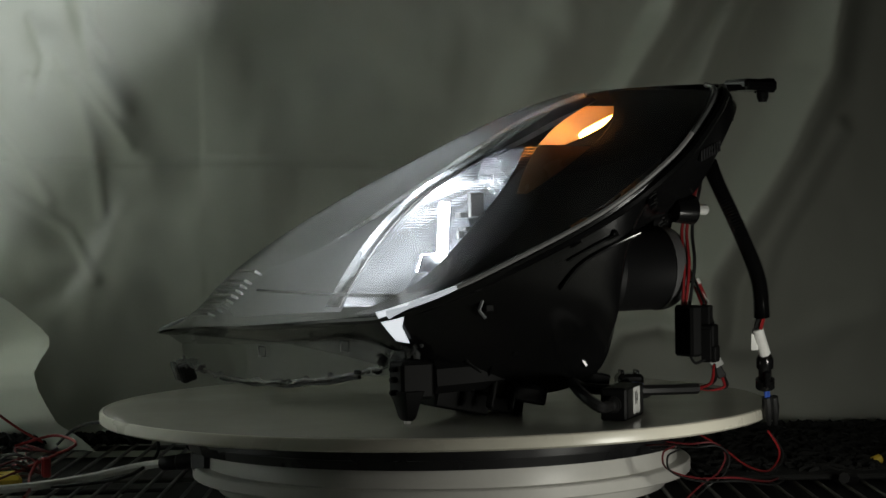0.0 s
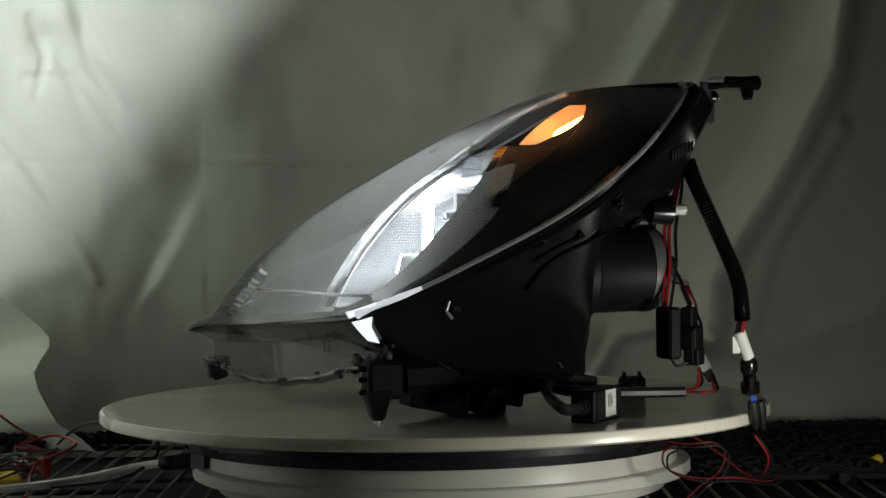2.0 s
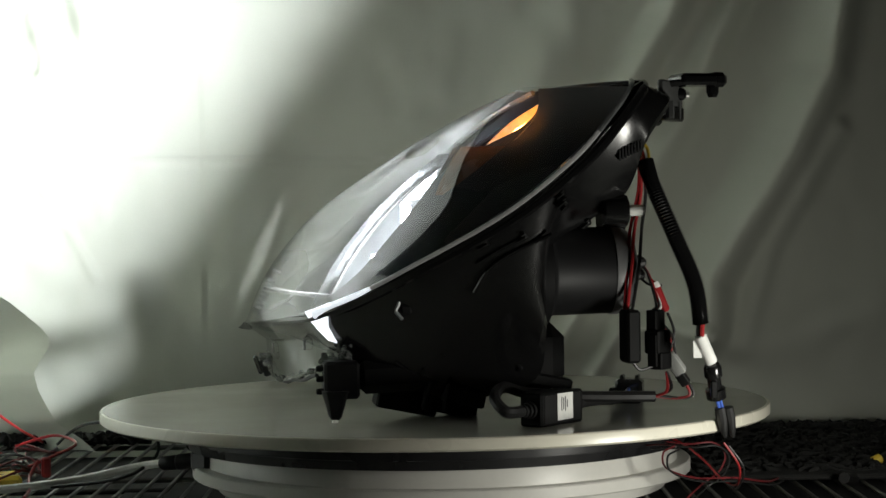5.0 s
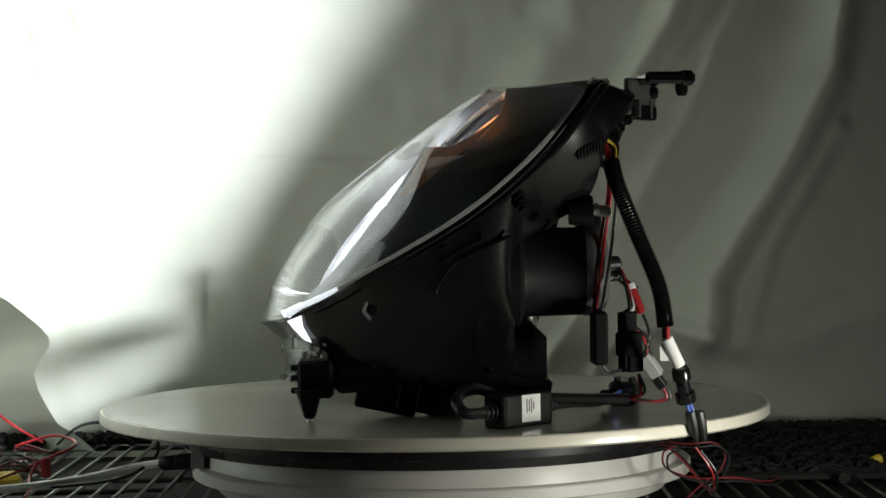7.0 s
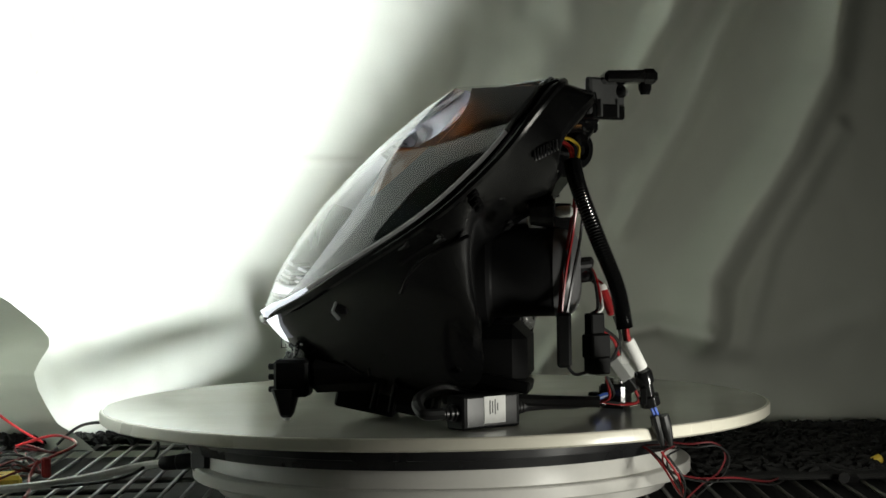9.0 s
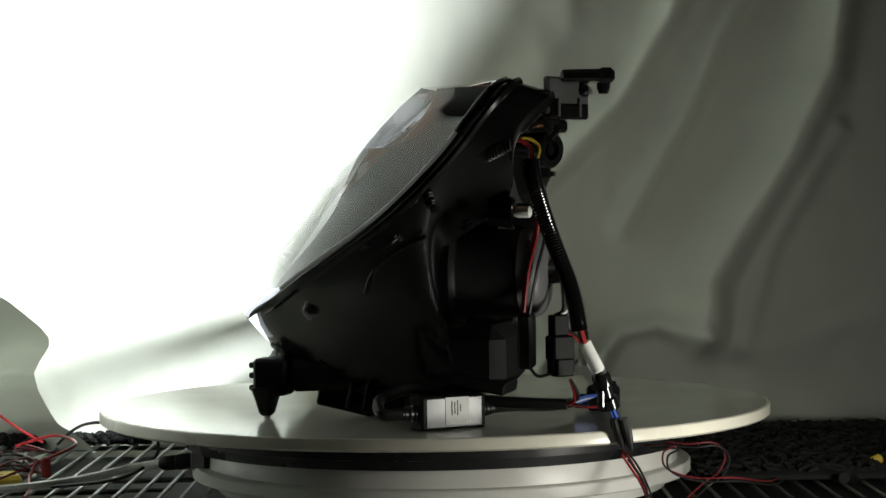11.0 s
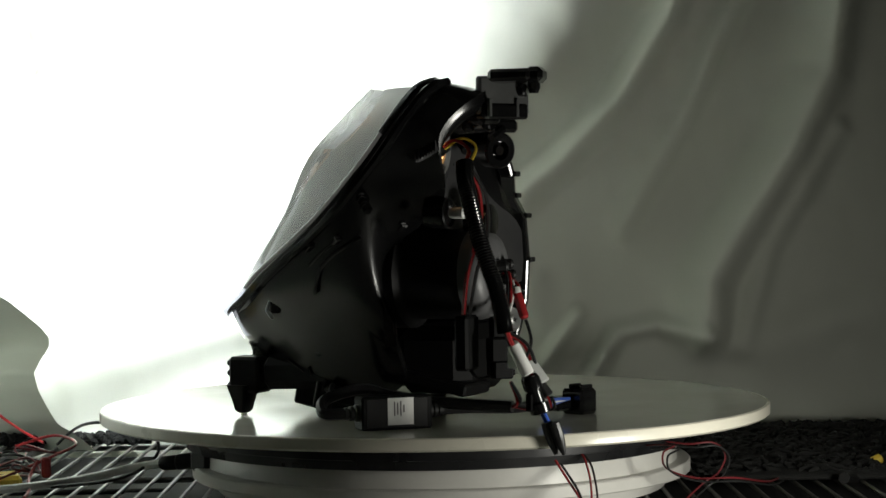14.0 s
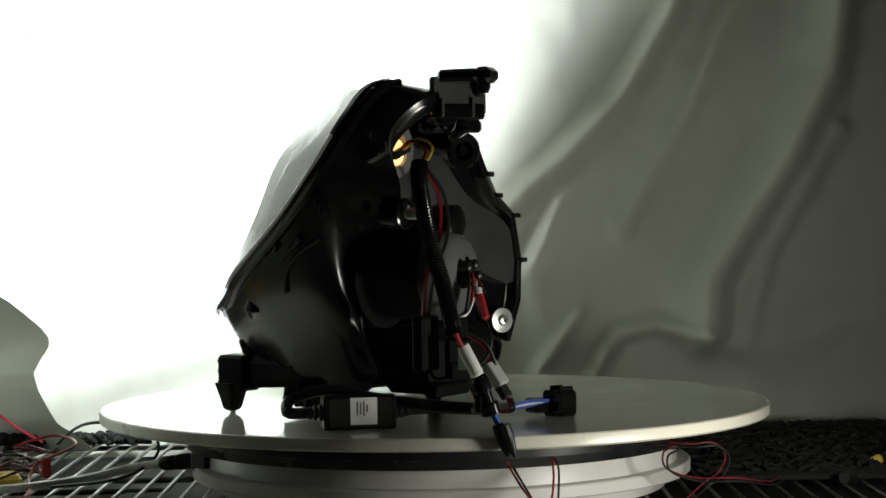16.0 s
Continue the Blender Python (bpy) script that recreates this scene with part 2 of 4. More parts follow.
def build_cloth():
    wide, high = [], []
    x, z = -1.75, -0.32
    while x < 1.5:
        wide.append(x)
        x += 0.0042 if -.70 < x < .70 else 0.04
    while z < 1.15:
        high.append(z)
        z += 0.0045 if -.11 < z < .55 else 0.03
    grid = []
    for z in high:
        row = []
        for s in wide:
            # out of view on the lamp's side, cloth is added forward beside the shelf to bounce light
            if s < -.75:
                turn = min(1.0, (-.75 - s) / .35)
                bx = -.75 - .35 * math.sin(turn * math.pi / 2) * 0.64
                by = .50 - .35 * (1 - math.cos(turn * math.pi / 2)) * 0.64 - max(0.0, -1.10 - s)
            else:
                bx, by = s, .50
            y = 0.0
            for pts, w, a in RIDGES:
                y += ridge_height(pts, w, a, s, z)
            y += 0.010 * noise.noise((s * 3, z * 2, 1)) + 0.006 * noise.noise((s * 9, z * 6, 4)) + 0.0028 * noise.noise((s * 30, z * 22, 7)) + (0.006 * noise.noise((s * 14 + z * 8, z * 10 - s * 6, 9)) if s < -.3 else 0)
            row.append(V(bx, by - y, z))
        grid.append(row)
    bm = bmesh.new()
    skin(bm, grid, False)
    ob = part("backdrop", bm, CLOTH, None, "off-white cloth backdrop hanging in soft folds", True, 180)
    tagged(ob, "", "backdrop", "", "structure")
    mod = ob.modifiers.new("thickness", "SOLIDIFY")
    mod.thickness = 0.0015
    # loose flap of the cloth, folded forward at the lower corner: height, x of its edge
    edge = [(.125, -.56), (.101, -.515), (.084, -.494), (.067, -.474), (.054, -.464), (.043, -.465), (.029, -.475), (.012, -.484), (-.008, -.479), (-.028, -.469), (-.049, -.457), (-.066, -.43), (-.084, -.41)]
    bm = bmesh.new()
    rings = []
    for k in range(40):
        z = .125 - .209 * k / 39
        xr = table(edge[::-1], z, 1)
        row = []
        for i in range(30):
            s = i / 29
            d = .26 * s
            bulge = .012 * math.sin(4 * s + 20 * z) * s
            row.append(V(xr - .60 * d, .30 + .80 * d + bulge, z - .05 * s * s))
        rings.append(row)
    skin(bm, rings, False)
    ob = part("cloth_flap", bm, CLOTH, None, "loose flap of the off-white cloth")
    tagged(ob, "", "cloth", "", "structure")


SHELF_Z = -0.086


def build_shelf():
    shelf = thing("wire_shelf", "dark metal wire shelf under the turntable", "shelf")
    n = 62
    me = None
    for i in range(n):
        x = -0.73 + 0.0235 * i
        if me is None:
            bm = bmesh.new()
            tube(bm, [V(0, -0.7, 0), V(0, 0.43, 0)], 0.0022, 6, 0)
            me = part("wire", bm, WIRE_RACK, shelf)
            me.location = (x * K, 0, (SHELF_Z - 0.0022) * K)
        else:
            ob = new("wire", me.data)
            ob.parent = shelf
            ob.location = (x * K, 0, (SHELF_Z - 0.0022) * K)
    for y in (-0.68, -0.25, 0.1, 0.41):
        bm = bmesh.new()
        tube(bm, [V(-0.75, y, SHELF_Z - 0.007), V(0.75, y, SHELF_Z - 0.007)], 0.0035, 6, 0)
        part("cross_bar", bm, WIRE_RACK, shelf)
    rag = random.Random(5)
    bm = bmesh.new()
    for side in ((-0.75, -0.36), (0.22, 0.75)):
        for i in range(420):
            x = side[0] + (side[1] - side[0]) * rag.random()
            p = V(x, 0.40 + 0.03 * rag.random(), SHELF_Z)
            tube(bm, [p, p + V(rag.uniform(-.01, .01), rag.uniform(-.02, 0), rag.uniform(0.003, 0.016)), p + V(rag.uniform(-.02, .02), rag.uniform(-.03, 0), rag.uniform(0.0, 0.012))], 0.003, 4, 4)
    for i in range(1100):
        p = V(rag.uniform(.28, .75), rag.uniform(.0, .41), SHELF_Z + .004)
        tube(bm, [p, p + V(rag.uniform(-.01, .01), rag.uniform(-.01, .01), rag.uniform(0.002, 0.009)), p + V(rag.uniform(-.02, .02), rag.uniform(-.02, .02), rag.uniform(0.0, 0.006))], 0.0022, 4, 4)
    tagged(part("dark_rag", bm, FUZZ, None, "dark fuzzy rag over the back of the shelf"), "", "rag", "", "stuff")
    bm = bmesh.new()
    block(bm, V(0, -0.15, -0.22), (1.6, 1.1, 0.01), bevel=0)
    tagged(part("lower_shelf", bm, PALE, None, "pale board under the wire shelf"), "", "shelf", "", "structure")
    bm = bmesh.new()
    block(bm, V(.53, .20, SHELF_Z + .003), (.46, .46, .005), bevel=.002)
    tagged(part("dark_mat", bm, FUZZ, None, "dark mat lying on the wire shelf"), "", "mat", "mats under the shelf wires")
    for c, s in ((V(-.55, .27, -.108), (.5, .30, .006)), (V(.50, .10, -.108), (.56, .62, .006)), (V(0, .2, -.112), (.7, .42, .006))):
        bm = bmesh.new()
        block(bm, c, s, bevel=.002)
        tagged(part("dark_mat", bm, FUZZ, None, "dark mat under the wires"), "", "mat", "mats under the shelf wires")


def build_turntable():
    base = thing("motor_stand", "white plastic motor stand with a black bearing ring", "stand")
    bm = bmesh.new()
    turned(bm, V(0.006, 0, SHELF_Z), V(0, 0, 1), [(0, 0.235), (0.014, 0.235), (0.014, 0.260), (0.0155, 0.2615), (0.0255, 0.2615), (0.027, 0.260), (0.027, 0.2475), (0.044, 0.246), (0.046, 0.245)], 128)
    part("base_drum", bm, BASE, base)
    bm = bmesh.new()
    turned(bm, V(0.0, 0, -0.041), V(0, 0, 1), [(0, 0.255), (0.001, 0.262), (0.010, 0.264), (0.0105, 0.266), (0.026, 0.267), (0.0275, 0.266)], 128)
    part("bearing_ring", bm, RING, base, "glossy black bearing ring")
    top = thing("turntable", "round white laminate turntable top", "turntable")
    bm = bmesh.new()
    turned(bm, V(0, 0, -0.013), V(0, 0, 1), [(0, 0.342), (0.013, 0.3465)], 160)
    part("tabletop", bm, TABLE, top)
    bm = bmesh.new()
    rings = [circle(V(0, 0, h), V(0, 0, 1), r, 160) for h, r in ((-.0129, .343), (-.0125, .3475), (-.0105, .35), (-.0022, .35), (-.0006, .349), (-.0001, .346))]
    skin(bm, rings)
    part("edge_band", bm, EDGE, top, "cream plastic edge band")
    return top


# ---- the headlight ----
BOTTOM = [V(-.043, -.230, .104), V(-.10, -.17, .097), V(-.19, -.04, .085), V(-.27, .12, .075), V(-.321, .233, .066)]
# each cut: the side face from the rim to the crease, then the front face round to the far edge
CUTS = [
    ([V(-.043, -.230, .104), V(-.047, -.226, .1035), V(-.052, -.221, .103)], [V(-.052, -.221, .103), V(-.10, -.17, .097), V(-.19, -.04, .085), V(-.27, .12, .075), V(-.321, .233, .066)]),
    ([V(.056, -.259, .145), V(.044, -.255, .145), V(.030, -.250, .145)], [V(.030, -.250, .145), V(-.02, -.220, .143), V(-.075, -.17, .141), V(-.165, -.04, .138), V(-.222, .09, .136), V(-.170, .130, .132)]),
    ([V(.157, -.263, .199), V(.125, -.260, .199), V(.093, -.254, .199)], [V(.093, -.254, .199), V(.03, -.217, .199), V(-.02, -.175, .199), V(-.085, -.09, .199), V(-.122, -.02, .199), V(-.062, .022, .196)]),
    ([V(.222, -.258, .250), V(.167, -.250, .251), V(.113, -.239, .252)], [V(.113, -.239, .252), V(.075, -.21, .253), V(.04, -.175, .253), V(.006, -.12, .254), V(-.012, -.085, .255), V(.028, -.062, .252)]),
    ([V(.253, -.247, .287), V(.190, -.230, .290), V(.133, -.210, .292)], [V(.133, -.210, .292), V(.115, -.195, .293), V(.10, -.175, .293), V(.082, -.14, .294), V(.074, -.11, .295), V(.094, -.100, .292)]),
    ([V(.268, -.226, .311), V(.21, -.214, .314), V(.158, -.199, .315)], [V(.158, -.199, .315), V(.152, -.19, .315), V(.147, -.18, .315), V(.142, -.165, .315), V(.138, -.15, .315), V(.152, -.145, .313)]),
]
RIM_LOOP = [V(-.043, -.230, .104), V(.009, -.247, .124), V(.056, -.259, .145), V(.157, -.263, .197), V(.222, -.258, .247), V(.253, -.247, .285),
            V(.267, -.232, .309), V(.262, -.205, .317), V(.152, -.145, .313), V(.094, -.100, .292), V(.028, -.062, .252), V(-.062, .022, .196),
            V(-.170, .130, .132), V(-.321, .233, .066), V(-.27, .12, .075), V(-.19, -.04, .085), V(-.10, -.17, .097)]
REAR = [(-.080, -.165, .036), (.0, -.190, .020), (.066, -.212, .036), (.074, -.245, .085), (.076, -.255, .165), (.140, -.276, .209),
        (.157, -.310, .262), (.185, -.285, .297), (.178, -.22, .296), (.15, -.17, .26), (.135, -.12, .22), (.11, -.03, .18),
        (.10, -.02, .12), (.085, -.02, .06), (.04, -.03, .032), (.0, -.07, .022), (-.05, -.12, .022)]
# openings of the inner bezel: height, far edge x, near edge x
BOWL_EDGE = [(.101, -.095, -.062), (.120, -.085, -.020), (.142, -.073, .002), (.164, -.059, .018), (.186, -.039, .039), (.208, -.020, .058),
             (.231, .0105, .076), (.247, .044, .086), (.262, .074, .090)]
AMBER_EDGE = [(.258, .105, .150), (.262, .104, .153), (.273, .110, .165), (.284, .122, .1735), (.295, .137, .178), (.303, .155, .178)]


def lens_point(curve, x):
    """On the lens's cut at this height, at x."""
    x = max(curve[-1].x, min(curve[0].x, x))
    for p, q in zip(curve, curve[1:]):
        if p.x >= x >= q.x:
            return p.lerp(q, (p.x - x) / max(1e-6, p.x - q.x))
    return curve[-1].copy()


def relax(rows, times=8):
    """Evens out a grid of points; its border moves along itself only."""
    for _ in range(times):
        old = rows
        rows = [list(r) for r in old]
        for i, r in enumerate(old):
            for j, p in enumerate(r):
                if 0 < i < len(old) - 1 and 0 < j < len(r) - 1:
                    rows[i][j] = p * .5 + (old[i - 1][j] + old[i + 1][j] + r[j - 1] + r[j + 1]) * .125
                elif 0 < i < len(old) - 1:
                    rows[i][j] = p * .5 + (old[i - 1][j] + old[i + 1][j]) * .25
    return rows


# bezel patch under the turn signal, coloured like reflected amber light: height, far edge x, near edge x
SHEEN_EDGE = [(.214, .080, .084), (.222, .078, .106), (.236, .083, .122), (.250, .092, .138), (.262, .102, .152)]


def build_bezel(lamp, grid):
    n = len(grid)
    black, grey, bowl, amber, sheen = [], [], [], [], []
    for k in range(1, n - 1):
        c = grid[k]
        c = c[:1 + min(range(len(c)), key=lambda i: c[i].x)]
        z = sum(p.z for p in c) / len(c)
        xa, xb = c[0].x - .004, c[-1].x + .006
        if z < .262:
            x2, x1 = table(BOWL_EDGE, z, 1), table(BOWL_EDGE, z, 2)
            wide = ease((z - .085) / .016)
            x1 = x2 + (x1 - x2) * wide
        else:
            x2, x1 = table(AMBER_EDGE, z, 1), table(AMBER_EDGE, z, 2)
            if z > .303:
                x1 = x2 = .17
        m = 26
        deep = .105 - .030 * ease((z - .235) / .03)
        black.append([lens_point(c, xa + (x1 - xa) * i / m) + V(0, .008 + .004 * i / m, 0) for i in range(m + 1)])
        if .214 < z < .262:
            c2, c1 = table(SHEEN_EDGE, z, 1), table(SHEEN_EDGE, z, 2)
            sheen.append([lens_point(c, c1 + (c2 - c1) * i / 12) + V(0, .0075 + .001 * math.sin(math.pi * i / 12), 0) for i in range(13)])
        grey.append([lens_point(c, x2 + (xb - x2) * i / m) + V(0, deep - (deep - .07) * ease(i / m) + .075 * math.sin(math.pi * i / m), 0) for i in range(m + 1)])
        if z < .304:
            row = []
            for i in range(m + 1):
                s = i / m
                cup = 1 - (2 * s - 1) ** 4
                row.append(lens_point(c, x1 + (x2 - x1) * s) + V(0, .012 + (deep - .012) * s, 0) + UV((.055 if z < .262 else .045) * cup, 0, 0))
            if .099 <= z < .262:
                bowl.append(row)
            elif z >= .262:
                amber.append(row)
    for name, rows, mat, label in (("inner_bezel", black, BEZEL, "glossy black inner bezel"), ("inner_shroud", grey, INNER_SILVER, "satin silver inner shroud"),
                                   ("amber_sheen_patch", sheen, AMBER_SHEEN, "bezel patch coloured brown like the turn signal's reflected light"),
                                   ("reflector", bowl, REFLECTOR, "ribbed chrome reflector bowl"), ("amber_reflector", amber, AMBER_TINT, "turn signal reflector tinted amber for its bulb's light")):
        bm = bmesh.new()
        skin(bm, relax(rows, 40), False)
        part(name, bm, mat, lamp, label)
    # silver ring and dark groove round the far side of the bowl
    far = relax([[row[-1]] for row in bowl], 20)
    path = [r[0] for r in far][::3]
    out = UV(-1, .05, .0)
    for name, a, b, lift, mat, label in (("bowl_groove", .000, .004, -.002, BEZEL, "dark groove round the reflector"), ("bowl_ring", .004, .018, -.003, RING_SILVER, "bright ring round the reflector")):
        bm = bmesh.new()
        near = V(0, -1, 0)
        skin(bm, [[p + out * a + near * lift for p in path], [p + out * (a + b) / 2 + near * (lift + .003) for p in path], [p + out * b + near * lift for p in path], [p + out * b - near * .01 for p in path]], False)
        part(name, bm, mat, lamp, label)
    # strip added close behind the lens to cut off the light below it
    k = min(range(1, n - 1), key=lambda q: abs(sum(p.z for p in grid[q]) / len(grid[q]) - .121))
    c = grid[k][:1 + min(range(len(grid[k])), key=lambda i: grid[k][i].x)]
    outer = [lens_point(c, -.035 - .150 * i / 40) for i in range(41)]
    outer, inner = [V(p.x, p.y + .004, .122) for p in outer], [V(p.x + .003, p.y + .034, .1205) for p in outer]
    bm = bmesh.new()
    skin(bm, [outer, inner, [p - V(0, 0, .003) for p in inner], [p - V(0, 0, .003) for p in outer], outer], False)
    part("beam_cutoff_strip", bm, BEZEL, lamp, "black strip added inside the lens to cut off light below")
    # ribs near the pointed end
    for i in range(9):
        z = .086 + .0062 * i
        c = min(grid[1:], key=lambda r: abs(r[-6].z - z))
        c = c[:1 + min(range(len(c)), key=lambda n: c[n].x)]
        lo = c[-1].x + .004
        pts = [lens_point(c, lo + (.034 - .0006 * i) * s / 6) + V(.002, .006, 0) for s in range(7)]
        pts[-1] = pts[-1] + V(.0, .016, -.004)
        bm = bmesh.new()
        tube(bm, pts, .0019, 6, 0)
        part("rib", bm, RIBS, lamp)
    return grey


def build_headlight():
    lamp = thing("headlight", "lit black car headlight with clear lens standing on the turntable", "headlight")
    rows = [spline(near, 14) + spline(front, 31)[1:] for near, front in CUTS]
    cols = [spline([r[i] for r in rows], 64) for i in range(44)]
    bm = bmesh.new()
    skin(bm, cols, False)
    part("lens", bm, LENS, lamp, "clear curved plastic lens", True, 12)
    grid = [[cols[i][k] for i in range(44)] for k in range(64)]
    build_bezel(lamp, grid)
    # skirt under the lens, with its scalloped lower edge
    edge = spline(BOTTOM, 40)
    rings = [edge]
    for back, drop, sag in ((.008, .006, 0), (.022, .018, 0), (.026, .021, 0), (.027, .034, .004), (.028, .040, .020)):
        ring = []
        for k, p in enumerate(edge):
            s = math.sin(math.pi * k / 39)
            ring.append(p + UV(back, 0, 0) - V(0, 0, drop * (0.8 + 0.2 * s) + sag * s ** 0.6))
        rings.append(ring)
    bm = bmesh.new()
    skin(bm, rings, False)
    part("lens_skirt", bm, CHIN, lamp, "clear lower skirt of the lens")
    low = rings[-1]
    bm = bmesh.new()
    tube(bm, [p + V(0, 0, .0009 * math.sin(k * 1.7) + .0008 * math.sin(k * 4.1)) for k, p in enumerate(low)], .0022, 6, 160, 1)
    part("sealant", bm, SEAL, lamp, "lumpy clear sealant along the skirt")
    bm = bmesh.new()
    tube(bm, [p + UV(.005, .003, -.004 + .0008 * math.sin(k * 1.3)) for k, p in enumerate(low[10:30])], .0022, 6, 60)
    part("seal_strip", bm, BLACKW, lamp, "black strip under the skirt")
    # clear bracket with its black tab at the pointed end, and lumps of sealant at the near end
    rng = random.Random(8)
    tip = low[-2]
    bm = bmesh.new()
    block(bm, tip + UV(.002, 0, -.002), (.026, .010, .008), LAMP_M, .002)
    block(bm, tip + UV(-.012, 0, -.012), (.006, .012, .024), LAMP_M @ Matrix.Rotation(radians(-20), 3, "Y"), .002)
    part("clear_bracket", bm, SEAL, lamp, "clear bracket under the lens tip")
    bm = bmesh.new()
    block(bm, tip + UV(.001, -.002, -.014), (.018, .014, .022), LAMP_M @ Matrix.Rotation(radians(-18), 3, "Y"), .002)
    part("rubber_tab", bm, BLACKW, lamp, "black rubber tab under the lens tip")
    for k in range(34):
        p = low[rng.randrange(1, 7) if k < 14 else rng.randrange(7, 38)] + UV(0, 0, .004 if k < 14 else .001) + UV(rng.uniform(-.004, .008), rng.uniform(-.006, .006), rng.uniform(-.004, .010 if k < 14 else .003))
        bm = bmesh.new()
        block(bm, p, (rng.uniform(.003, .008), rng.uniform(.004, .008), rng.uniform(.005, .014) if k < 14 else rng.uniform(.003, .006)), LAMP_M @ Matrix.Rotation(rng.uniform(-.8, .8), 3, "Y"), .0015)
        part("sealant_lump", bm, SEAL, lamp, "broken lump of clear sealant")
    for k in (11, 21):
        q = rings[3][k].lerp(rings[4][k], .4) + UV(-.002, 0, 0)
        bm = bmesh.new()
        tube(bm, [q + UV(0, y, z) for y, z in ((-.010, .005), (.010, .005), (.009, -.006), (-.009, -.005), (-.010, .005))], .0007, 5, 0)
        part("moulded_mark", bm, SEAL, lamp)
    # housing shell
    loop = spline(RIM_LOOP, 136, True)
    rear = spline([UV(*p) for p in REAR], 136, True)
    mid = sum(rear, V(0, 0, 0)) / len(rear)
    rings = []
    for f, out in ((0.0, 0.0), (0.02, 0.003), (0.055, 0.004), (0.06, -0.002), (0.3, 0.004), (0.62, 0.006), (0.9, 0.006), (0.96, 0.002), (1.0, 0.0)):
        ring = [a.lerp(b, f) for a, b in zip(loop, rear)]
        c = sum(ring, V(0, 0, 0)) / len(ring)
        rings.append([p + (p - c).normalized() * out for p in ring])
    def pulled(p, most):
        """p moved forward along the lamp's axis until it lies no further back than most."""
        return p - UV(max(0.0, .899 * p.x + .438 * p.y - most), 0, 0)

    rings.append([p.lerp(mid, 0.05) - UV(.001, 0, 0) for p in rear])
    rings.append([pulled(p.lerp(mid, 0.07), .108) for p in rear])
    bm = bmesh.new()
    skin(bm, rings, True, False, True)
    part("housing", bm, BLACK, lamp, "black moulded plastic housing")
    # lens edge: a thick clear bead, made to glow for guided light, and the black channel behind it
    near = spline(RIM_LOOP[:8], 70)
    bm = bmesh.new()
    skin(bm, [circle(near[i], near[i + 1] - near[i], .0040 * (1 - i / 16) + .0012, 8) for i in range(14)], True, True, True)
    part("edge_glow_strip", bm, GUIDED_GLOW, lamp, "lens edge with added glow for guided lamp light")
    bm = bmesh.new()
    tube(bm, near[13:46], .0022, 8, 0)
    part("lens_rim", bm, RIM_GLOW, lamp, "thick lens edge with faint added glow for guided light")
    bm = bmesh.new()
    tube(bm, near[45:], .0027, 8, 0)
    part("lens_rim", bm, RIM, lamp, "thick clear lens edge")
    bm = bmesh.new()
    tube(bm, [p + UV(.011, 0, 0) + V(0, 0, -.003) for p in near], .0048, 8, 0)
    part("seal_channel", bm, SATIN, lamp, "black seal channel behind the lens edge")
    far = spline(RIM_LOOP[8:14], 60)
    bm = bmesh.new()
    tube(bm, far, .0028, 6, 0)
    part("lens_far_edge", bm, RIM, lamp)
    # prismatic corner under the near end of the lens, its brightness added as glow
    p = RIM_LOOP[0]
    bm = bmesh.new()
    skin(bm, [[p + V(-.012, .004, .002), p + V(.000, -.004, .005), p + V(.020, -.012, .012)], [p + V(-.008, .006, -.006), p + V(.002, .000, -.004), p + V(.016, -.006, .002)],
              [p + V(-.001, .010, -.016), p + V(.006, .005, -.014), p + V(.013, .002, -.012)], [p + V(.007, .015, -.026), p + V(.013, .011, -.027), p + V(.020, .007, -.028)]], False)
    part("prism_corner", bm, PRISM_GLOW, lamp, "prismatic lens corner with added glow for lamp light")
    # lamp bar with its carrier
    bm = bmesh.new()
    block(bm, V(.0106, -.118, .180), (.008, .012, .060), LAMP_M @ Matrix.Rotation(radians(8), 3, "X"), .002)
    part("lamp_bar", bm, BAR_GLOW, lamp, "glowing white lamp bar")
    # hidden emitter plate, added and aimed to throw the lamp's light on the cloth
    shine = UV(-.58, .70, .30).normalized()
    side = V(0, 0, 1).cross(shine).normalized()
    rise = shine.cross(side)
    c = V(.0106, -.134, .145) + shine * .014
    # the plate behind it blocks light from the emitter's rear
    for name, d, mat, w, h in (("beam_emitter", .001, WHITE_LED, .028, .009), ("emitter_backing", 0, TRIM, .0282, .0092)):
        bm = bmesh.new()
        bm.faces.new([bm.verts.new(c + shine * d + side * w * a + rise * h * e) for a, e in ((-1, -1), (1, -1), (1, 1), (-1, 1))])
        part(name, bm, mat, lamp)
    for q, s in ((V(.034, -.10, .196), (.02, .012, .006)), (V(.038, -.10, .182), (.02, .018, .005)), (V(.030, -.102, .170), (.012, .006, .02)), (V(.044, -.105, .206), (.016, .006, .024))):
        bm = bmesh.new()
        block(bm, q, s, LAMP_M, .001)
        part("lamp_carrier", bm, SHELL_GREY, lamp, "satin grey lamp carrier")
    # striped side reflector
    bm = bmesh.new()
    for i in range(20):
        z = .212 + .0021 * i
        a = V(.052 - .0006 * i + .0012 * abs(i - 10), -.125, z)
        tube(bm, [a, a + V(.028 + .0002 * i, -.022, .0)], .0009, 5, 0)
    part("striped_reflector", bm, RING_SILVER, lamp, "finely striped chrome side reflector")
    bm = bmesh.new()
    turned(bm, V(.178, -.186, .288), V(-.85, -.03, -.42), [(0, .003), (.004, .0045), (.034, .004), (.040, .002)], 16)
    part("amber_bulb", bm, AMBER_LED, lamp, "glowing amber turn signal bulb")
    # rear bulb cover
    bm = bmesh.new()
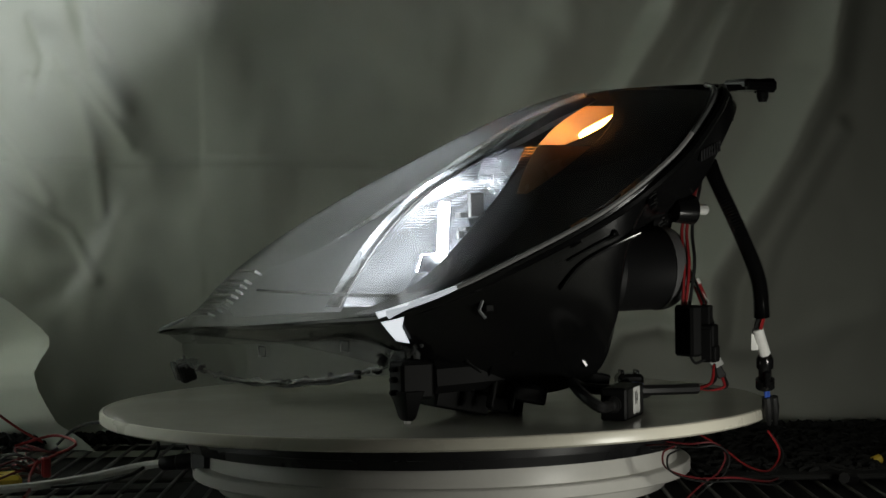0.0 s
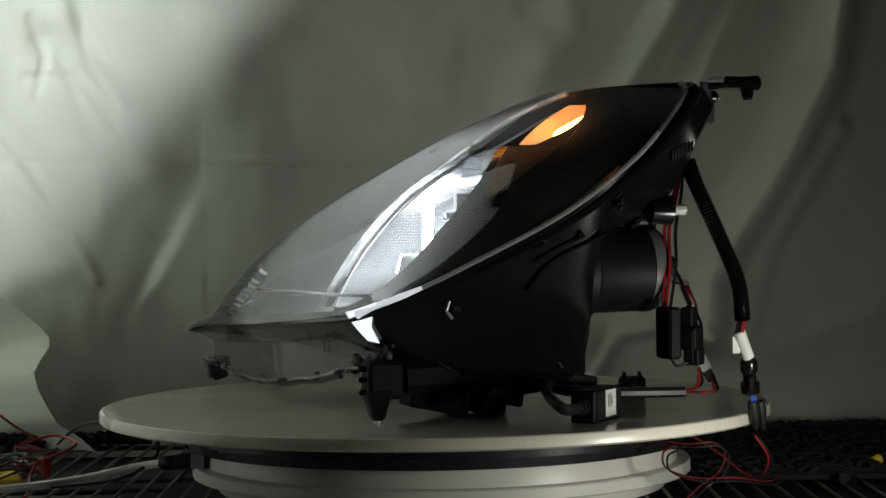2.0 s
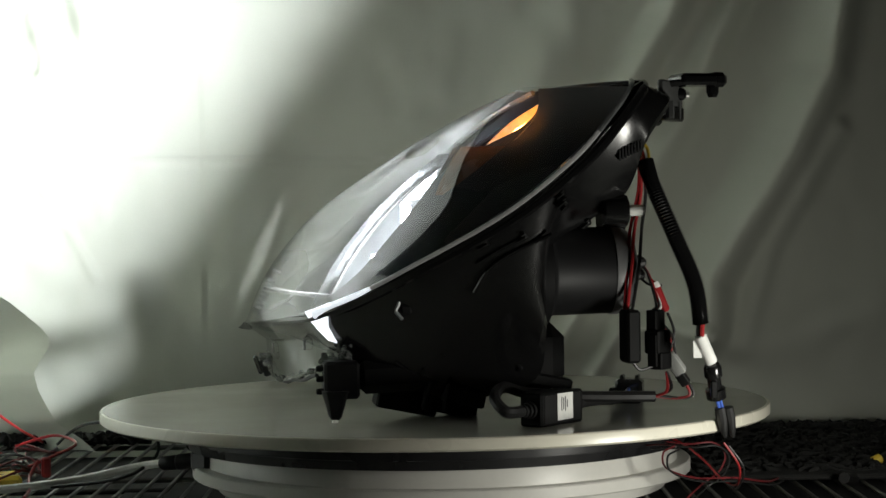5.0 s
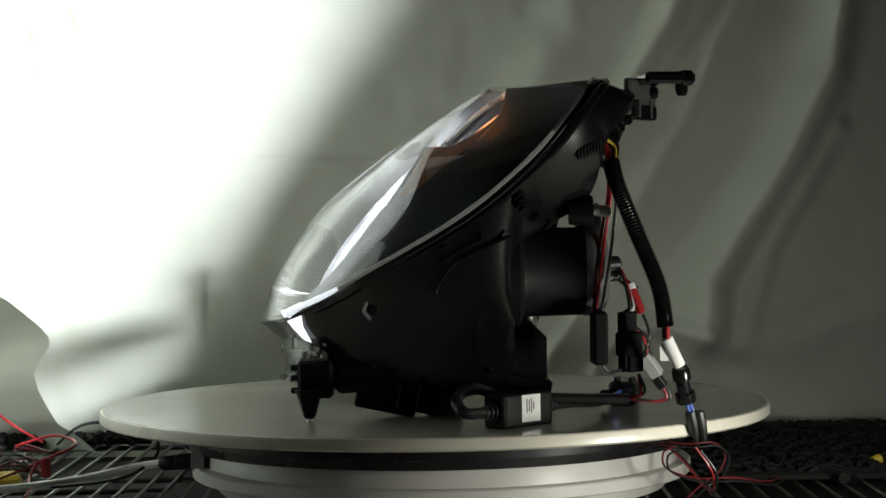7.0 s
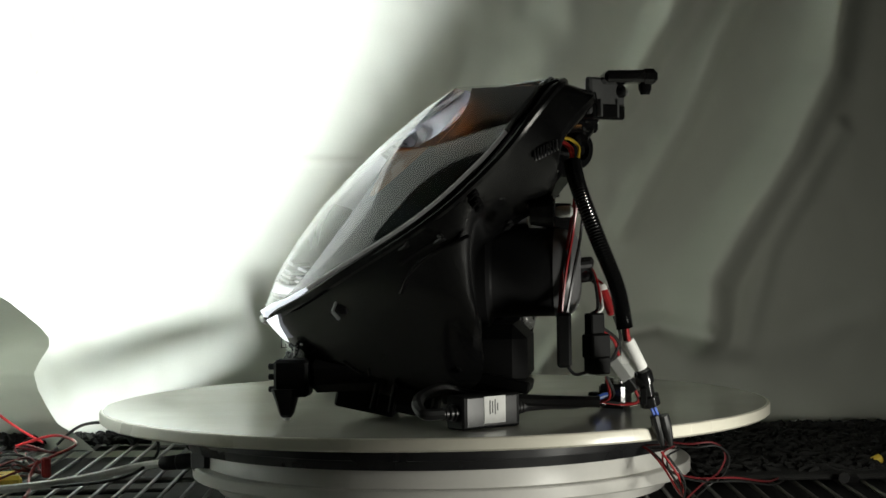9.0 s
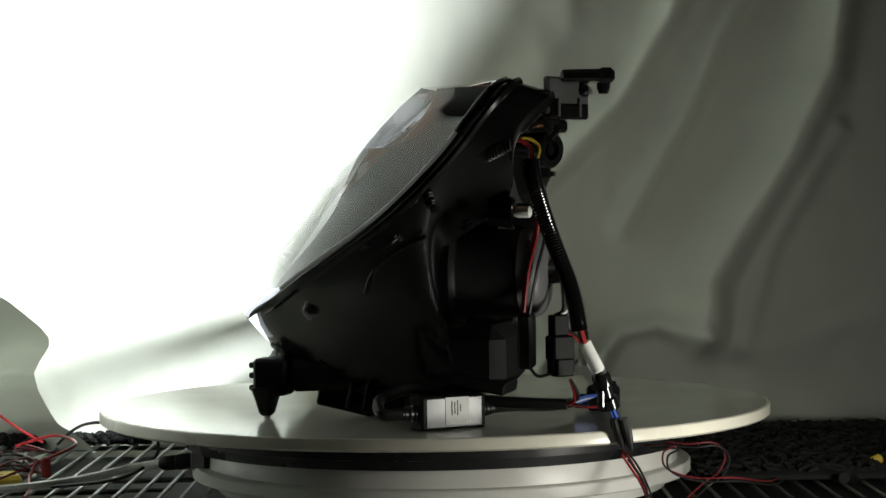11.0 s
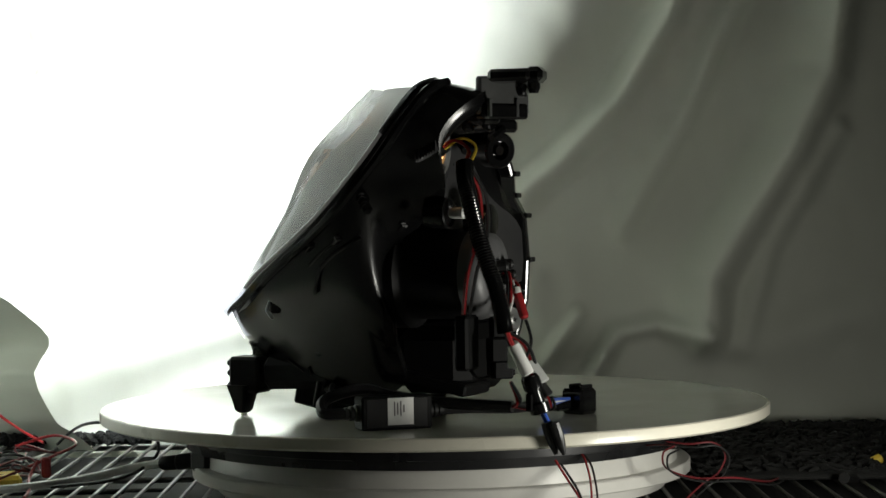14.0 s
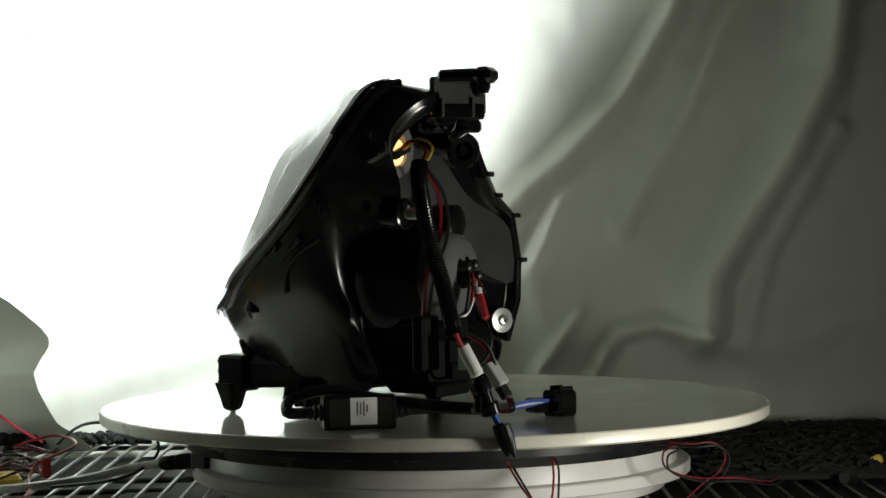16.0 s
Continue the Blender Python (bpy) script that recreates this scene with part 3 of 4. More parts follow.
    turned(bm, UV(.03, -.210, .1415), UV(1, 0, 0), [(0, .051), (.050, .051), (.053, .0445), (.056, .0425), (.112, .0415), (.114, .040)], 44)
    part("cap_collar", bm, SHROUD, lamp, "black collar of the bulb cover")
    bm = bmesh.new()
    turned(bm, UV(.142, -.210, .1415), UV(1, 0, 0), [(0, .0425), (.006, .0425), (.010, .0415), (.015, .0395), (.019, .036), (.022, .030), (.0238, .022), (.0245, .013), (.021, .012), (.014, .0115)], 44)
    part("bulb_cover", bm, RUBBER, lamp, "grey rubber bulb cover")
    bm = bmesh.new()
    for dv, dz in ((-.008, .006), (.004, .008), (.010, -.002), (-.004, -.006)):
        turned(bm, UV(.162, -.210 + dv, .1415 + dz), UV(1, .3, .1), [(0, .005), (.014, .005), (.016, .003)], 10)
    part("grommet", bm, BLACKW, lamp, "black wire grommet in the cover")
    # rear plate pieces
    bm = bmesh.new()
    turned(bm, UV(.135, -.205, .190), UV(1, 0, 0), [(0, .017), (.022, .016), (.024, .012)], 20)
    part("adjuster_boss", bm, BLACK, lamp)
    bm = bmesh.new()
    turned(bm, V(.252, -.183, .1985), UV(1, 0, 0), [(0, .004), (.004, .0055), (.014, .0055), (.016, .003)], 10)
    part("white_plug", bm, WHITE, lamp, "small white adjuster plug")
    bm = bmesh.new()
    turned(bm, V(.2305, -.1145, .257), V(.93, -.1, -.1), [(-.07, .007), (-.002, .010), (.000, .017), (.014, .017), (.016, .015), (.0155, .009), (.008, .009), (.008, .0045), (.014, .0045)], 28)
    part("vent_boss", bm, SATIN, lamp, "round black vent boss")
    bm = bmesh.new()
    turned(bm, V(.2604, -.1465, .279), V(.95, -.15, 0), [(-.06, .008), (.006, .008), (.008, .0065), (.006, .003)], 16)
    part("screw_boss", bm, BLACK, lamp)
    bm = bmesh.new()
    block(bm, V(.244, -.130, .278), (.014, .060, .012), frame_of(V(.95, -.15, 0)), .003)
    tube(bm, [V(.258, -.138, .266), V(.256, -.122, .275)], .0045, 8, 0)
    block(bm, V(.262, -.150, .283), (.030, .020, .010), frame_of(V(.95, -.15, 0)), .003)
    part("bracket_web", bm, BLACK, lamp, "black web under the bracket")
    bm = bmesh.new()
    turned(bm, V(.252, -.139, .279), V(.95, -.15, 0), [(0, .0075), (.006, .007), (.0065, .006), (.006, .003)], 18)
    part("screw_ring", bm, SOCKET_GREY, lamp, "grey screw ring")
    # round adjuster with the white plug
    bm = bmesh.new()
    turned(bm, V(.2425, -.1870, .1985), UV(1, 0, 0), [(-.012, .012), (.006, .0145), (.009, .0145), (.010, .0125), (.007, .0115), (.006, .004)], 28)
    part("adjuster_disc", bm, BLACK, lamp, "round black adjuster disc")
    bm = bmesh.new()
    turned(bm, V(.2705, -.137, .308), V(.9, .3, 0), [(0, .006), (.026, .006), (.028, .004)], 14)
    part("bracket_bush", bm, BLACK, lamp)
    bm = bmesh.new()
    turned(bm, V(.298, -.128, .307), V(.9, .3, 0), [(0, .0032), (.002, .003)], 12)
    part("bush_screw", bm, STEEL, lamp, "bright screw head")
    loop = [pulled(UV(*REAR[k]).lerp(UV(.13, -.18, .19), .09), .112) for k in range(5, 13)]
    bm = bmesh.new()
    skin(bm, [[p + UV(d, 0, 0) for p in spline(loop, 40, True)] for d in (-.01, .006, .0075)], True, True, True)
    part("rear_plate", bm, SHELL_GREY, lamp, "dark grey rear plate of the housing")
    bm = bmesh.new()
    turned(bm, UV(.120, -.264, .257), UV(1, .0, 0), [(-.03, .026), (.010, .026), (.012, .025), (.0115, .0155), (.008, .0150), (.006, .0145)], 36)
    part("signal_socket", bm, SOCKET_GREY, lamp, "grey turn signal socket ring")
    bm = bmesh.new()
    turned(bm, UV(.127, -.264, .255), UV(1, .0, 0), [(0, .013), (.003, .012), (.006, .008), (.007, .003)], 20)
    part("socket_glow", bm, SOCKET_GLOW, lamp, "amber light at the socket")
    bm = bmesh.new()
    block(bm, UV(.135, -.264, .255), (.005, .026, .008), LAMP_M @ Matrix.Rotation(radians(20), 3, 'X'), .001)
    part("socket_bar", bm, BLACKW, lamp)
    # far edge flange of the rear plate with ribs
    pts = [UV(.148, -.165, .262), UV(.150, -.15, .235), UV(.130, -.10, .215), UV(.118, -.045, .195), UV(.112, -.022, .150), UV(.108, -.018, .110), UV(.098, -.022, .070)]
    for a, b in zip(pts, pts[1:]):
        d = b - a
        bm = bmesh.new()
        block(bm, (a + b) / 2, (d.length + .004, .008, .014), frame_of(d, UV(1, 0, 0)), .0015)
        part("rear_flange", bm, SATIN, lamp, "ribbed black flange of the housing")
    for f in (1, 2, 3, 4):
        bm = bmesh.new()
        block(bm, pts[f] + UV(.006, .004, 0), (.008, .012, .005), LAMP_M, .001)
        part("flange_rib", bm, BLACK, lamp)
    bm = bmesh.new()
    turned(bm, V(.106, .015, .089), V(.99, .0, 0), [(-.01, .008), (.0, .008), (.0005, .0125), (.0025, .0125), (.003, .0055), (.0065, .005), (.007, .0035)], 28)
    part("washer_screw", bm, STEEL, lamp, "zinc screw with a large washer")
    for r in (0, 90):
        bm = bmesh.new()
        block(bm, V(.1132, .015, .089), (.0008, .005, .0012), frame_of(V(1, 0, 0)) @ Matrix.Rotation(radians(r + 20), 3, "X"), 0)
        part("screw_slot", bm, BLACKW, lamp)
    bm = bmesh.new()
    turned(bm, V(.097, .015, .089), V(.99, .0, 0), [(-.03, .012), (.008, .0135), (.0085, .0128)], 24)
    part("screw_boss", bm, BLACK, lamp)
    # lower pipe
    bm = bmesh.new()
    turned(bm, UV(.050, -.056, .072), UV(.93, .0, -.36), [(-.02, .020), (.03, .021), (.050, .0225), (.054, .0225), (.054, .019), (.03, .017)], 28)
    part("vent_pipe", bm, BLACK, lamp, "black vent pipe opening")
    bm = bmesh.new()
    block(bm, UV(.070, -.105, .056), (.080, .115, .066), LAMP_M, .014)
    part("lower_duct", bm, BEZEL, lamp, "black duct under the bulb cover")
    # side details
    clip = V(.047, -.2275, .109) + UV(0, -.007, 0)
    # lighter tubes stand for the glints on the black clip's edges
    for k, (a0, a1) in enumerate(((60, 125), (125, 190), (190, 250), (0, 60))):
        bm = bmesh.new()
        tube(bm, [clip + UV(.010 * math.cos(radians(q)), -.003, .010 * math.sin(radians(q))) for q in (a0, a1)], .0017, 6, 0)
        part("clip_glint", bm, TRIM, lamp, "light strip put on a moulded clip's edge for its glint")
    bm = bmesh.new()
    block(bm, clip, (.011, .012, .009), LAMP_M, .002)
    part("side_clip", bm, BEZEL, lamp, "small moulded clip")
    for q, d, L, r in ((UV(.02, -.225, .075), UV(1, -.2, .25), .09, .003), (UV(.045, -.225, .062), UV(-.6, 0, 1), .03, .003)):
        bm = bmesh.new()
        tube(bm, [q - d.normalized() * L / 2, q + d.normalized() * L / 2], r, 8, 0)
        part("side_rib", bm, BLACK, lamp)
    # moulded ribs and bosses on the near wall of the housing
    for pts, r in (([V(.176, -.192, .174), V(.175, -.193, .150), V(.172, -.192, .120), V(.166, -.190, .090)], .0036),
                   ([V(.168, -.248, .175), V(.148, -.249, .165), V(.125, -.248, .152)], .0016),
                   ([V(.119, -.238, .125), V(.136, -.244, .147), V(.161, -.245, .163), V(.194, -.239, .178)], .0020),
                   ([V(.030, -.208, .057), V(.050, -.195, .041), V(.060, -.191, .036)], .0012), ([V(.033, -.192, .036), V(.050, -.195, .041), V(.055, -.201, .050)], .0012),
                   ([V(.006, -.201, .047), V(.023, -.199, .045)], .0012)):
        bm = bmesh.new()
        tube(bm, pts, r, 8, 24)
        part("moulded_rib", bm, SATIN, lamp)
    for k, p in enumerate((V(.190, -.253, .208), V(.205, -.247, .213), V(.207, -.241, .202), V(.168, -.247, .174),
                           V(.219, -.211, .186), V(.107, -.254, .160), V(.133, -.253, .168), V(.206, -.244, .206))):
        bm = bmesh.new()
        m = frame_of(V(1, -.2, .5 + .2 * (k % 3)))
        block(bm, p, (.012 - .002 * (k % 3), .007, .004), m, .001)
        block(bm, p + V(.002, -.002, .004), (.005, .006, .004), m, .001)
        part("moulded_boss", bm, BLACK, lamp)
    # comb on the rounded end of the housing
    for i in range(8):
        bm = bmesh.new()
        block(bm, V(.254 + .0026 * i, -.2205 + .0011 * i, .249 + .0013 * i), (.0012, .008, .010), frame_of(V(1, .3, 0)), 0)
        part("comb_tooth", bm, SHELL_GREY, lamp)
    # top bracket
    bm = bmesh.new()
    block(bm, V(.286, -.148, .303), (.008, .054, .034), frame_of(V(1, -.12, 0)), .002)
    for dy in (-.018, .014):
        block(bm, V(.291, -.150 + dy, .292), (.006, .003, .016), frame_of(V(1, -.12, 0)), .0005)
    part("top_bracket", bm, BRACKET_GREY, lamp, "dark grey mounting bracket plate")
    bm = bmesh.new()
    block(bm, V(.285, -.148, .289), (.014, .050, .014), frame_of(V(1, -.12, 0)), .002)
    part("bracket_foot", bm, BLACK, lamp)
    bm = bmesh.new()
    block(bm, V(.310, -.157, .319), (.038, .034, .011), frame_of(V(.75, .55, 0)), .003)
    block(bm, V(.328, -.145, .319), (.016, .026, .014), frame_of(V(.75, .55, 0)), .004)
    turned(bm, V(.326, -.146, .303), V(0, 0, 1), [(0, .004), (.005, .006), (.01, .006)], 12)
    part("bracket_arm", bm, SATIN, lamp, "black bracket arm with a bolt hole")
    bm = bmesh.new()
    tube(bm, [V(.250, -.185, .296), V(.268, -.176, .298), V(.286, -.165, .302)], .007, 8, 10)
    part("bracket_neck", bm, BLACK, lamp)
    # foot
    bm = bmesh.new()
    block(bm, V(-.022, -.218, .041), (.034, .030, .036), LAMP_M, .003)
    foot = V(-.0263, -.2236, 0)
    skin(bm, [[foot + UV(a * w, e * d, h) for a, e in ((-1, -.7), (-.7, -1), (.7, -1), (1, -.7), (1, .7), (.7, 1), (-.7, 1), (-1, .7))] for h, w, d in ((.003, .004, .006), (.006, .006, .010), (.018, .009, .013), (.031, .013, .017))], True, True, True)
    for dz in (.030, .042, .052):
        turned(bm, V(-.036, -.228, dz), UV(-1, 0, 0), [(0, .003), (.006, .003), (.007, .002)], 8)
    part("foot_bracket", bm, BEZEL, lamp, "black mounting foot")
    bm = bmesh.new()
    turned(bm, V(-.0263, -.2236, 0.0), V(0, 0, 1), [(0, .003), (.003, .0035), (.005, .003)], 10)
    part("foot_screw", bm, STEEL, lamp, "steel screw tip under the foot")
    bm = bmesh.new()
    a, b = V(-.010, -.208, .042), V(.07, -.175, .046)
    block(bm, (a + b) / 2, ((b - a).length, .026, .032), frame_of(b - a), .008)
    part("foot_arm", bm, BEZEL, lamp)
    # tabs and prongs under the housing
    for q, s in ((V(-.020, -.178, .062), (.02, .02, .014)), (V(.06, -.13, .012), (.05, .03, .022)), (V(.085, -.17, .022), (.04, .03, .016)), (V(.02, -.15, .02), (.06, .04, .03)),
                 (V(.055, -.19, .024), (.006, .01, .028)), (V(.075, -.19, .022), (.005, .008, .028)), (V(.12, -.10, .038), (.1, .06, .012))):
        bm = bmesh.new()
        block(bm, q, s, LAMP_M @ Matrix.Rotation(radians(12), 3, "Y"), .002)
        part("tab", bm, BEZEL, lamp)
    # far foot on which the lamp rests
    bm = bmesh.new()
    turned(bm, V(.03, -.02, 0), V(0, 0, 1), [(0, .006), (.004, .008), (.04, .012)], 12)
    part("rear_foot", bm, BLACK, lamp)
    return lamp


# ---- cables and boxes on the turntable ----
def build_box():
    d = thing("led_driver", "small black driver box with a white paper label on the turntable", "driver box")
    e1, e2 = V(.34, .94, 0).normalized(), V(-.94, .34, 0).normalized()
    c = V(.180, -.231, 0) + e1 * .034 + e2 * .0125 + V(0, 0, .0155)
    m = frame_of(e1)
    bm = bmesh.new()
    block(bm, c, (.068, .025, .031), m, .0018)
    part("box_body", bm, BEZEL, d)
    face = c - e2 * .0127
    bm = bmesh.new()
    block(bm, face, (.058, .0006, .026), m, 0)
    part("nameplate", bm, PLATE, d, "dark nameplate")
    bm = bmesh.new()
    block(bm, face + e1 * .003 - e2 * .0006 + V(0, 0, .0015), (.025, .0004, .025), m, 0)
    label = part("label", bm, PAPER, d, "white paper label")
    for i, w in enumerate((.013, .011, .014, .007)):
        bm = bmesh.new()
        block(bm, face + e1 * (-.003 + .003 * i) - e2 * .0010 + V(0, 0, .004), (.0011, .0003, w), m, 0)
        part("label_print", bm, INK, label)
    for s in (-1, 1):
        for i in range(3):
            bm = bmesh.new()
            turned(bm, c + e1 * s * (.034 + .005 * i), e1 * s, [(0, .008 - .001 * i), (.003, .008 - .001 * i), (.0035, .005), (.005, .005)], 14)
            part("strain_relief", bm, BLACKW, d)
    cable = thing("driver_cable", "black cable looping from the driver box to its plug", "cable")
    a = c - e1 * .048
    bm = bmesh.new()
    tube(bm, [a, a - e1 * .020 + V(-.004, .004, .001), a - e1 * .022 + V(-.018, .02, .012), a + V(-.03, .045, .018), V(.15, -.17, .026), V(.20, -.15, .022), V(.262, -.12, .020)], .0055, 8, 50)
    part("cable_sheath", bm, BLACKW, cable)
    b = c + e1 * .048
    bm = bmesh.new()
    tube(bm, [b, b + e1 * .03, V(.215, -.085, .013), V(.215, -.05, .013)], .005, 8, 24)
    part("cable_sheath", bm, BLACKW, cable)
    for off, mat in (((0, .0), WHITE), ((.004, .003), BLUE), ((-.003, -.003), BLUE)):
        bm = bmesh.new()
        tube(bm, [V(.215, -.052, .013), V(.212 + off[0], -.03, .014 + off[1]), V(.209, .0, .016)], .0016, 6, 12)
        part("wire", bm, mat, cable)
    for off, mat in (((0, .0), RED), ((.004, .002), BLACKW)):
        bm = bmesh.new()
        tube(bm, [V(.262, -.12, .020), V(.275 + off[0], -.125, .026 + off[1]), V(.277, -.135, .045)], .0016, 6, 12)
        part("wire", bm, mat, cable)
    plug = thing("lamp_plug", "black plug connector lying on the turntable", "connector")
    m = frame_of(V(-.1, 1, 0))
    bm = bmesh.new()
    block(bm, V(.207, .015, .0125), (.024, .028, .025), m, .003)
    block(bm, V(.200, -.006, .011), (.02, .018, .014), m, .002)
    part("plug_body", bm, SATIN, plug)
    for dx in (-.008, .008):
        bm = bmesh.new()
        block(bm, V(.207 + dx, .017, .026), (.016, .004, .006), m, .001)
        part("plug_latch", bm, BLACK, plug)
    return [d, cable, plug]


def build_harness():
    h = thing("wiring_harness", "wires and connectors hanging from the headlight in a corrugated sleeve", "cable")
    bm = bmesh.new()
    tube(bm, [V(.268, -.178, .244), V(.276, -.183, .222), V(.297, -.186, .174), V(.314, -.182, .130), V(.318, -.176, .093)], .0082, 10, 150, 1)
    part("corrugated_sleeve", bm, SATIN, h, "black corrugated cable sleeve")
    for off, mat in ((V(0, 0, 0), RED), (V(.003, .003, .001), YELLOW), (V(-.003, .002, 0), RED)):
        bm = bmesh.new()
        tube(bm, [V(.236, -.180, .256) + off, V(.250, -.176, .264) + off * 1.8, V(.262, -.168, .256) + off * 1.5, V(.268, -.178, .241) + off], .0015, 6, 20)
        part("wire", bm, mat, h)
    for off, mat in ((V(.002, 0, 0), RED), (V(-.002, .002, 0), BLACKW)):
        bm = bmesh.new()
        tube(bm, [V(.318, -.176, .095) + off, V(.316, -.170, .085) + off, V(.316, -.165, .078) + off], .0022, 6, 10)
        part("wire", bm, mat, h)
    a, b = V(.315, -.165, .082), V(.324, -.155, .055)
    bm = bmesh.new()
    turned(bm, a, b - a, [(0, .0050), (.001, .0058), (.029, .0060), (.030, .005)], 14)
    tag = part("paper_tag", bm, PAPER, h, "white paper tag wrapped round the wires")
    bm = bmesh.new()
    block(bm, a.lerp(b, .5) + V(-.007, -.004, 0), (.008, .0006, .016), frame_of(V(1, .5, 0)), 0)
    part("tag_flap", bm, PAPER, tag)
    c, d = V(.324, -.154, .054), V(.326, -.142, .020)
    bm = bmesh.new()
    turned(bm, c, d - c, [(0, .007), (.003, .0085), (.012, .0085), (.013, .0065), (.024, .0065), (.025, .0095), (.034, .0095), (.036, .006)], 14)
    block(bm, c.lerp(d, .75) + V(0, -.010, .002), (.006, .006, .016), frame_of(V(1, .5, 0)), .001)
    part("barrel_connector", bm, SATIN, h, "black barrel connector")
    for k, off in enumerate((V(0, 0, 0), V(.007, .003, 0))):
        bm = bmesh.new()
        turned(bm, d + off + V(.002, .004, -.008), V(.006, .014, -.05), [(0, .005), (.010, .0055), (.022, .004), (.03, .0018)], 10)
        part("crimp_boot", bm, BLACKW, h)
    for off, mat in ((V(0, 0, 0), BLUE), (V(.003, .001, 0), BLUE)):
        bm = bmesh.new()
        tube(bm, [d + off, d + off + V(.001, .003, -.006), d + off + V(.002, .006, -.012)], .0016, 6, 8)
        part("wire", bm, mat, h)
    # supply pair: hangs over the edge and runs under the top to the base
    for k, mat in enumerate((RED, BLACKW)):
        o = V(.004 * k, .003 * k, -.003 * k)
        bm = bmesh.new()
        tube(bm, [d + V(.004, .012, -.042) + o, V(.343, -.122, -.045) + o, V(.336, -.098, -.066 - .004 * k), V(.318, -.075, -.064) + o, V(.296, -.056, -.048) + o, V(.272, -.040, -.034) + o, V(.255, -.03, -.030)], .0011, 6, 50)
        part("wire", bm, mat, h)
    # relay with its pair
    e = V(-.48, .87, 0).normalized()
    bm = bmesh.new()
    block(bm, V(.248, -.162, .0805), (.030, .0135, .050), frame_of(e), .0025)
    part("relay", bm, BEZEL, h, "flat black relay")
    for off, mat in ((V(0, 0, 0), RED), (V(.004, .003, 0), BLACKW), (V(-.003, .001, 0), RED)):
        bm = bmesh.new()
        tube(bm, [V(.262, -.170, .240) + off * .4, V(.258, -.152, .215) + off, V(.250, -.146, .180) + off * 1.5, V(.250, -.160, .145) + off * 1.5, V(.246, -.163, .105) + off], .0016, 6, 26)
        part("wire", bm, mat, h)
    bm = bmesh.new()
    tube(bm, [V(.250, -.160, .056), V(.256, -.155, .048), V(.268, -.147, .052)], .0015, 6, 12)
    part("wire", bm, BLACKW, h)
    # two-part connector
    m = frame_of(V(0.35, .9, 0))
    bm = bmesh.new()
    block(bm, V(.268, -.140, .094), (.016, .012, .020), m, .0012)
    block(bm, V(.270, -.141, .074), (.022, .017, .022), m, .0015)
    block(bm, V(.273, -.142, .056), (.018, .014, .016), m, .0012)
    for s in (-1, 1):
        block(bm, V(.271, -.141, .066) + V(.35, .9, 0) * s * .011, (.003, .010, .030), m, .0006)
    part("two_part_connector", bm, BEZEL, h, "black two-part connector")
    cover = UV(.166, -.210, .139)
    for k, (mat, tgt) in enumerate(((BLACKW, V(.266, -.142, .104)), (RED, V(.269, -.138, .104)), (WHITE, V(.271, -.139, .104)), (RED, V(.263, -.114, .126)), (BLACKW, V(.266, -.112, .126)))):
        o = V(.0, .004 * k - .008, .003 * (k % 2))
        bm = bmesh.new()
        tube(bm, [cover + o, cover + o + V(.012, .006, .004 - .004 * k), cover.lerp(tgt, .7) + V(.008, .004, -.004), tgt], .0014, 6, 20)
        part("wire", bm, mat, h)
    bm = bmesh.new()
    turned(bm, V(.263, -.114, .125), V(.011, .001, -.027), [(0, .0045), (.024, .0045), (.026, .0025)], 10)
    part("red_joint", bm, RED, h, "red insulated wire joint")
    bm = bmesh.new()
    turned(bm, V(.2615, -.114, .129), V(.011, .001, -.027), [(0, .004), (.005, .0048), (.006, .0045)], 10)
    part("white_end", bm, WHITE, h)
    bm = bmesh.new()
    tube(bm, [V(.274, -.113, .100), V(.280, -.112, .082), V(.277, -.116, .066), V(.275, -.13, .056)], .0015, 6, 16)
    part("wire", bm, BLACKW, h)
    # white plug
    bm = bmesh.new()
    m2 = frame_of(V(.5, .3, -.8), V(1, 0, .5))
    block(bm, V(.279, -.107, .051), (.024, .012, .012), m2, .001)
    part("white_connector", bm, CONNECTOR_GREY, h, "small pale grey plastic connector")
    bm = bmesh.new()
    block(bm, V(.286, -.103, .036), (.014, .009, .009), m2, .001)
    part("connector_tail", bm, BLACKW, h)
    for off, mat in ((V(0, 0, 0), RED), (V(.003, .002, 0), BLACKW)):
        bm = bmesh.new()
        tube(bm, [V(.270, -.135, .090) + off, V(.276, -.118, .078) + off, V(.277, -.109, .060) + off], .0015, 6, 14)
        part("wire", bm, mat, h)
        bm = bmesh.new()
        tube(bm, [V(.289, -.101, .030) + off, V(.292, -.100, .020) + off, V(.280, -.105, .017) + off, V(.262, -.118, .020) + off], .0015, 6, 14)
        part("wire", bm, mat, h)
    return h


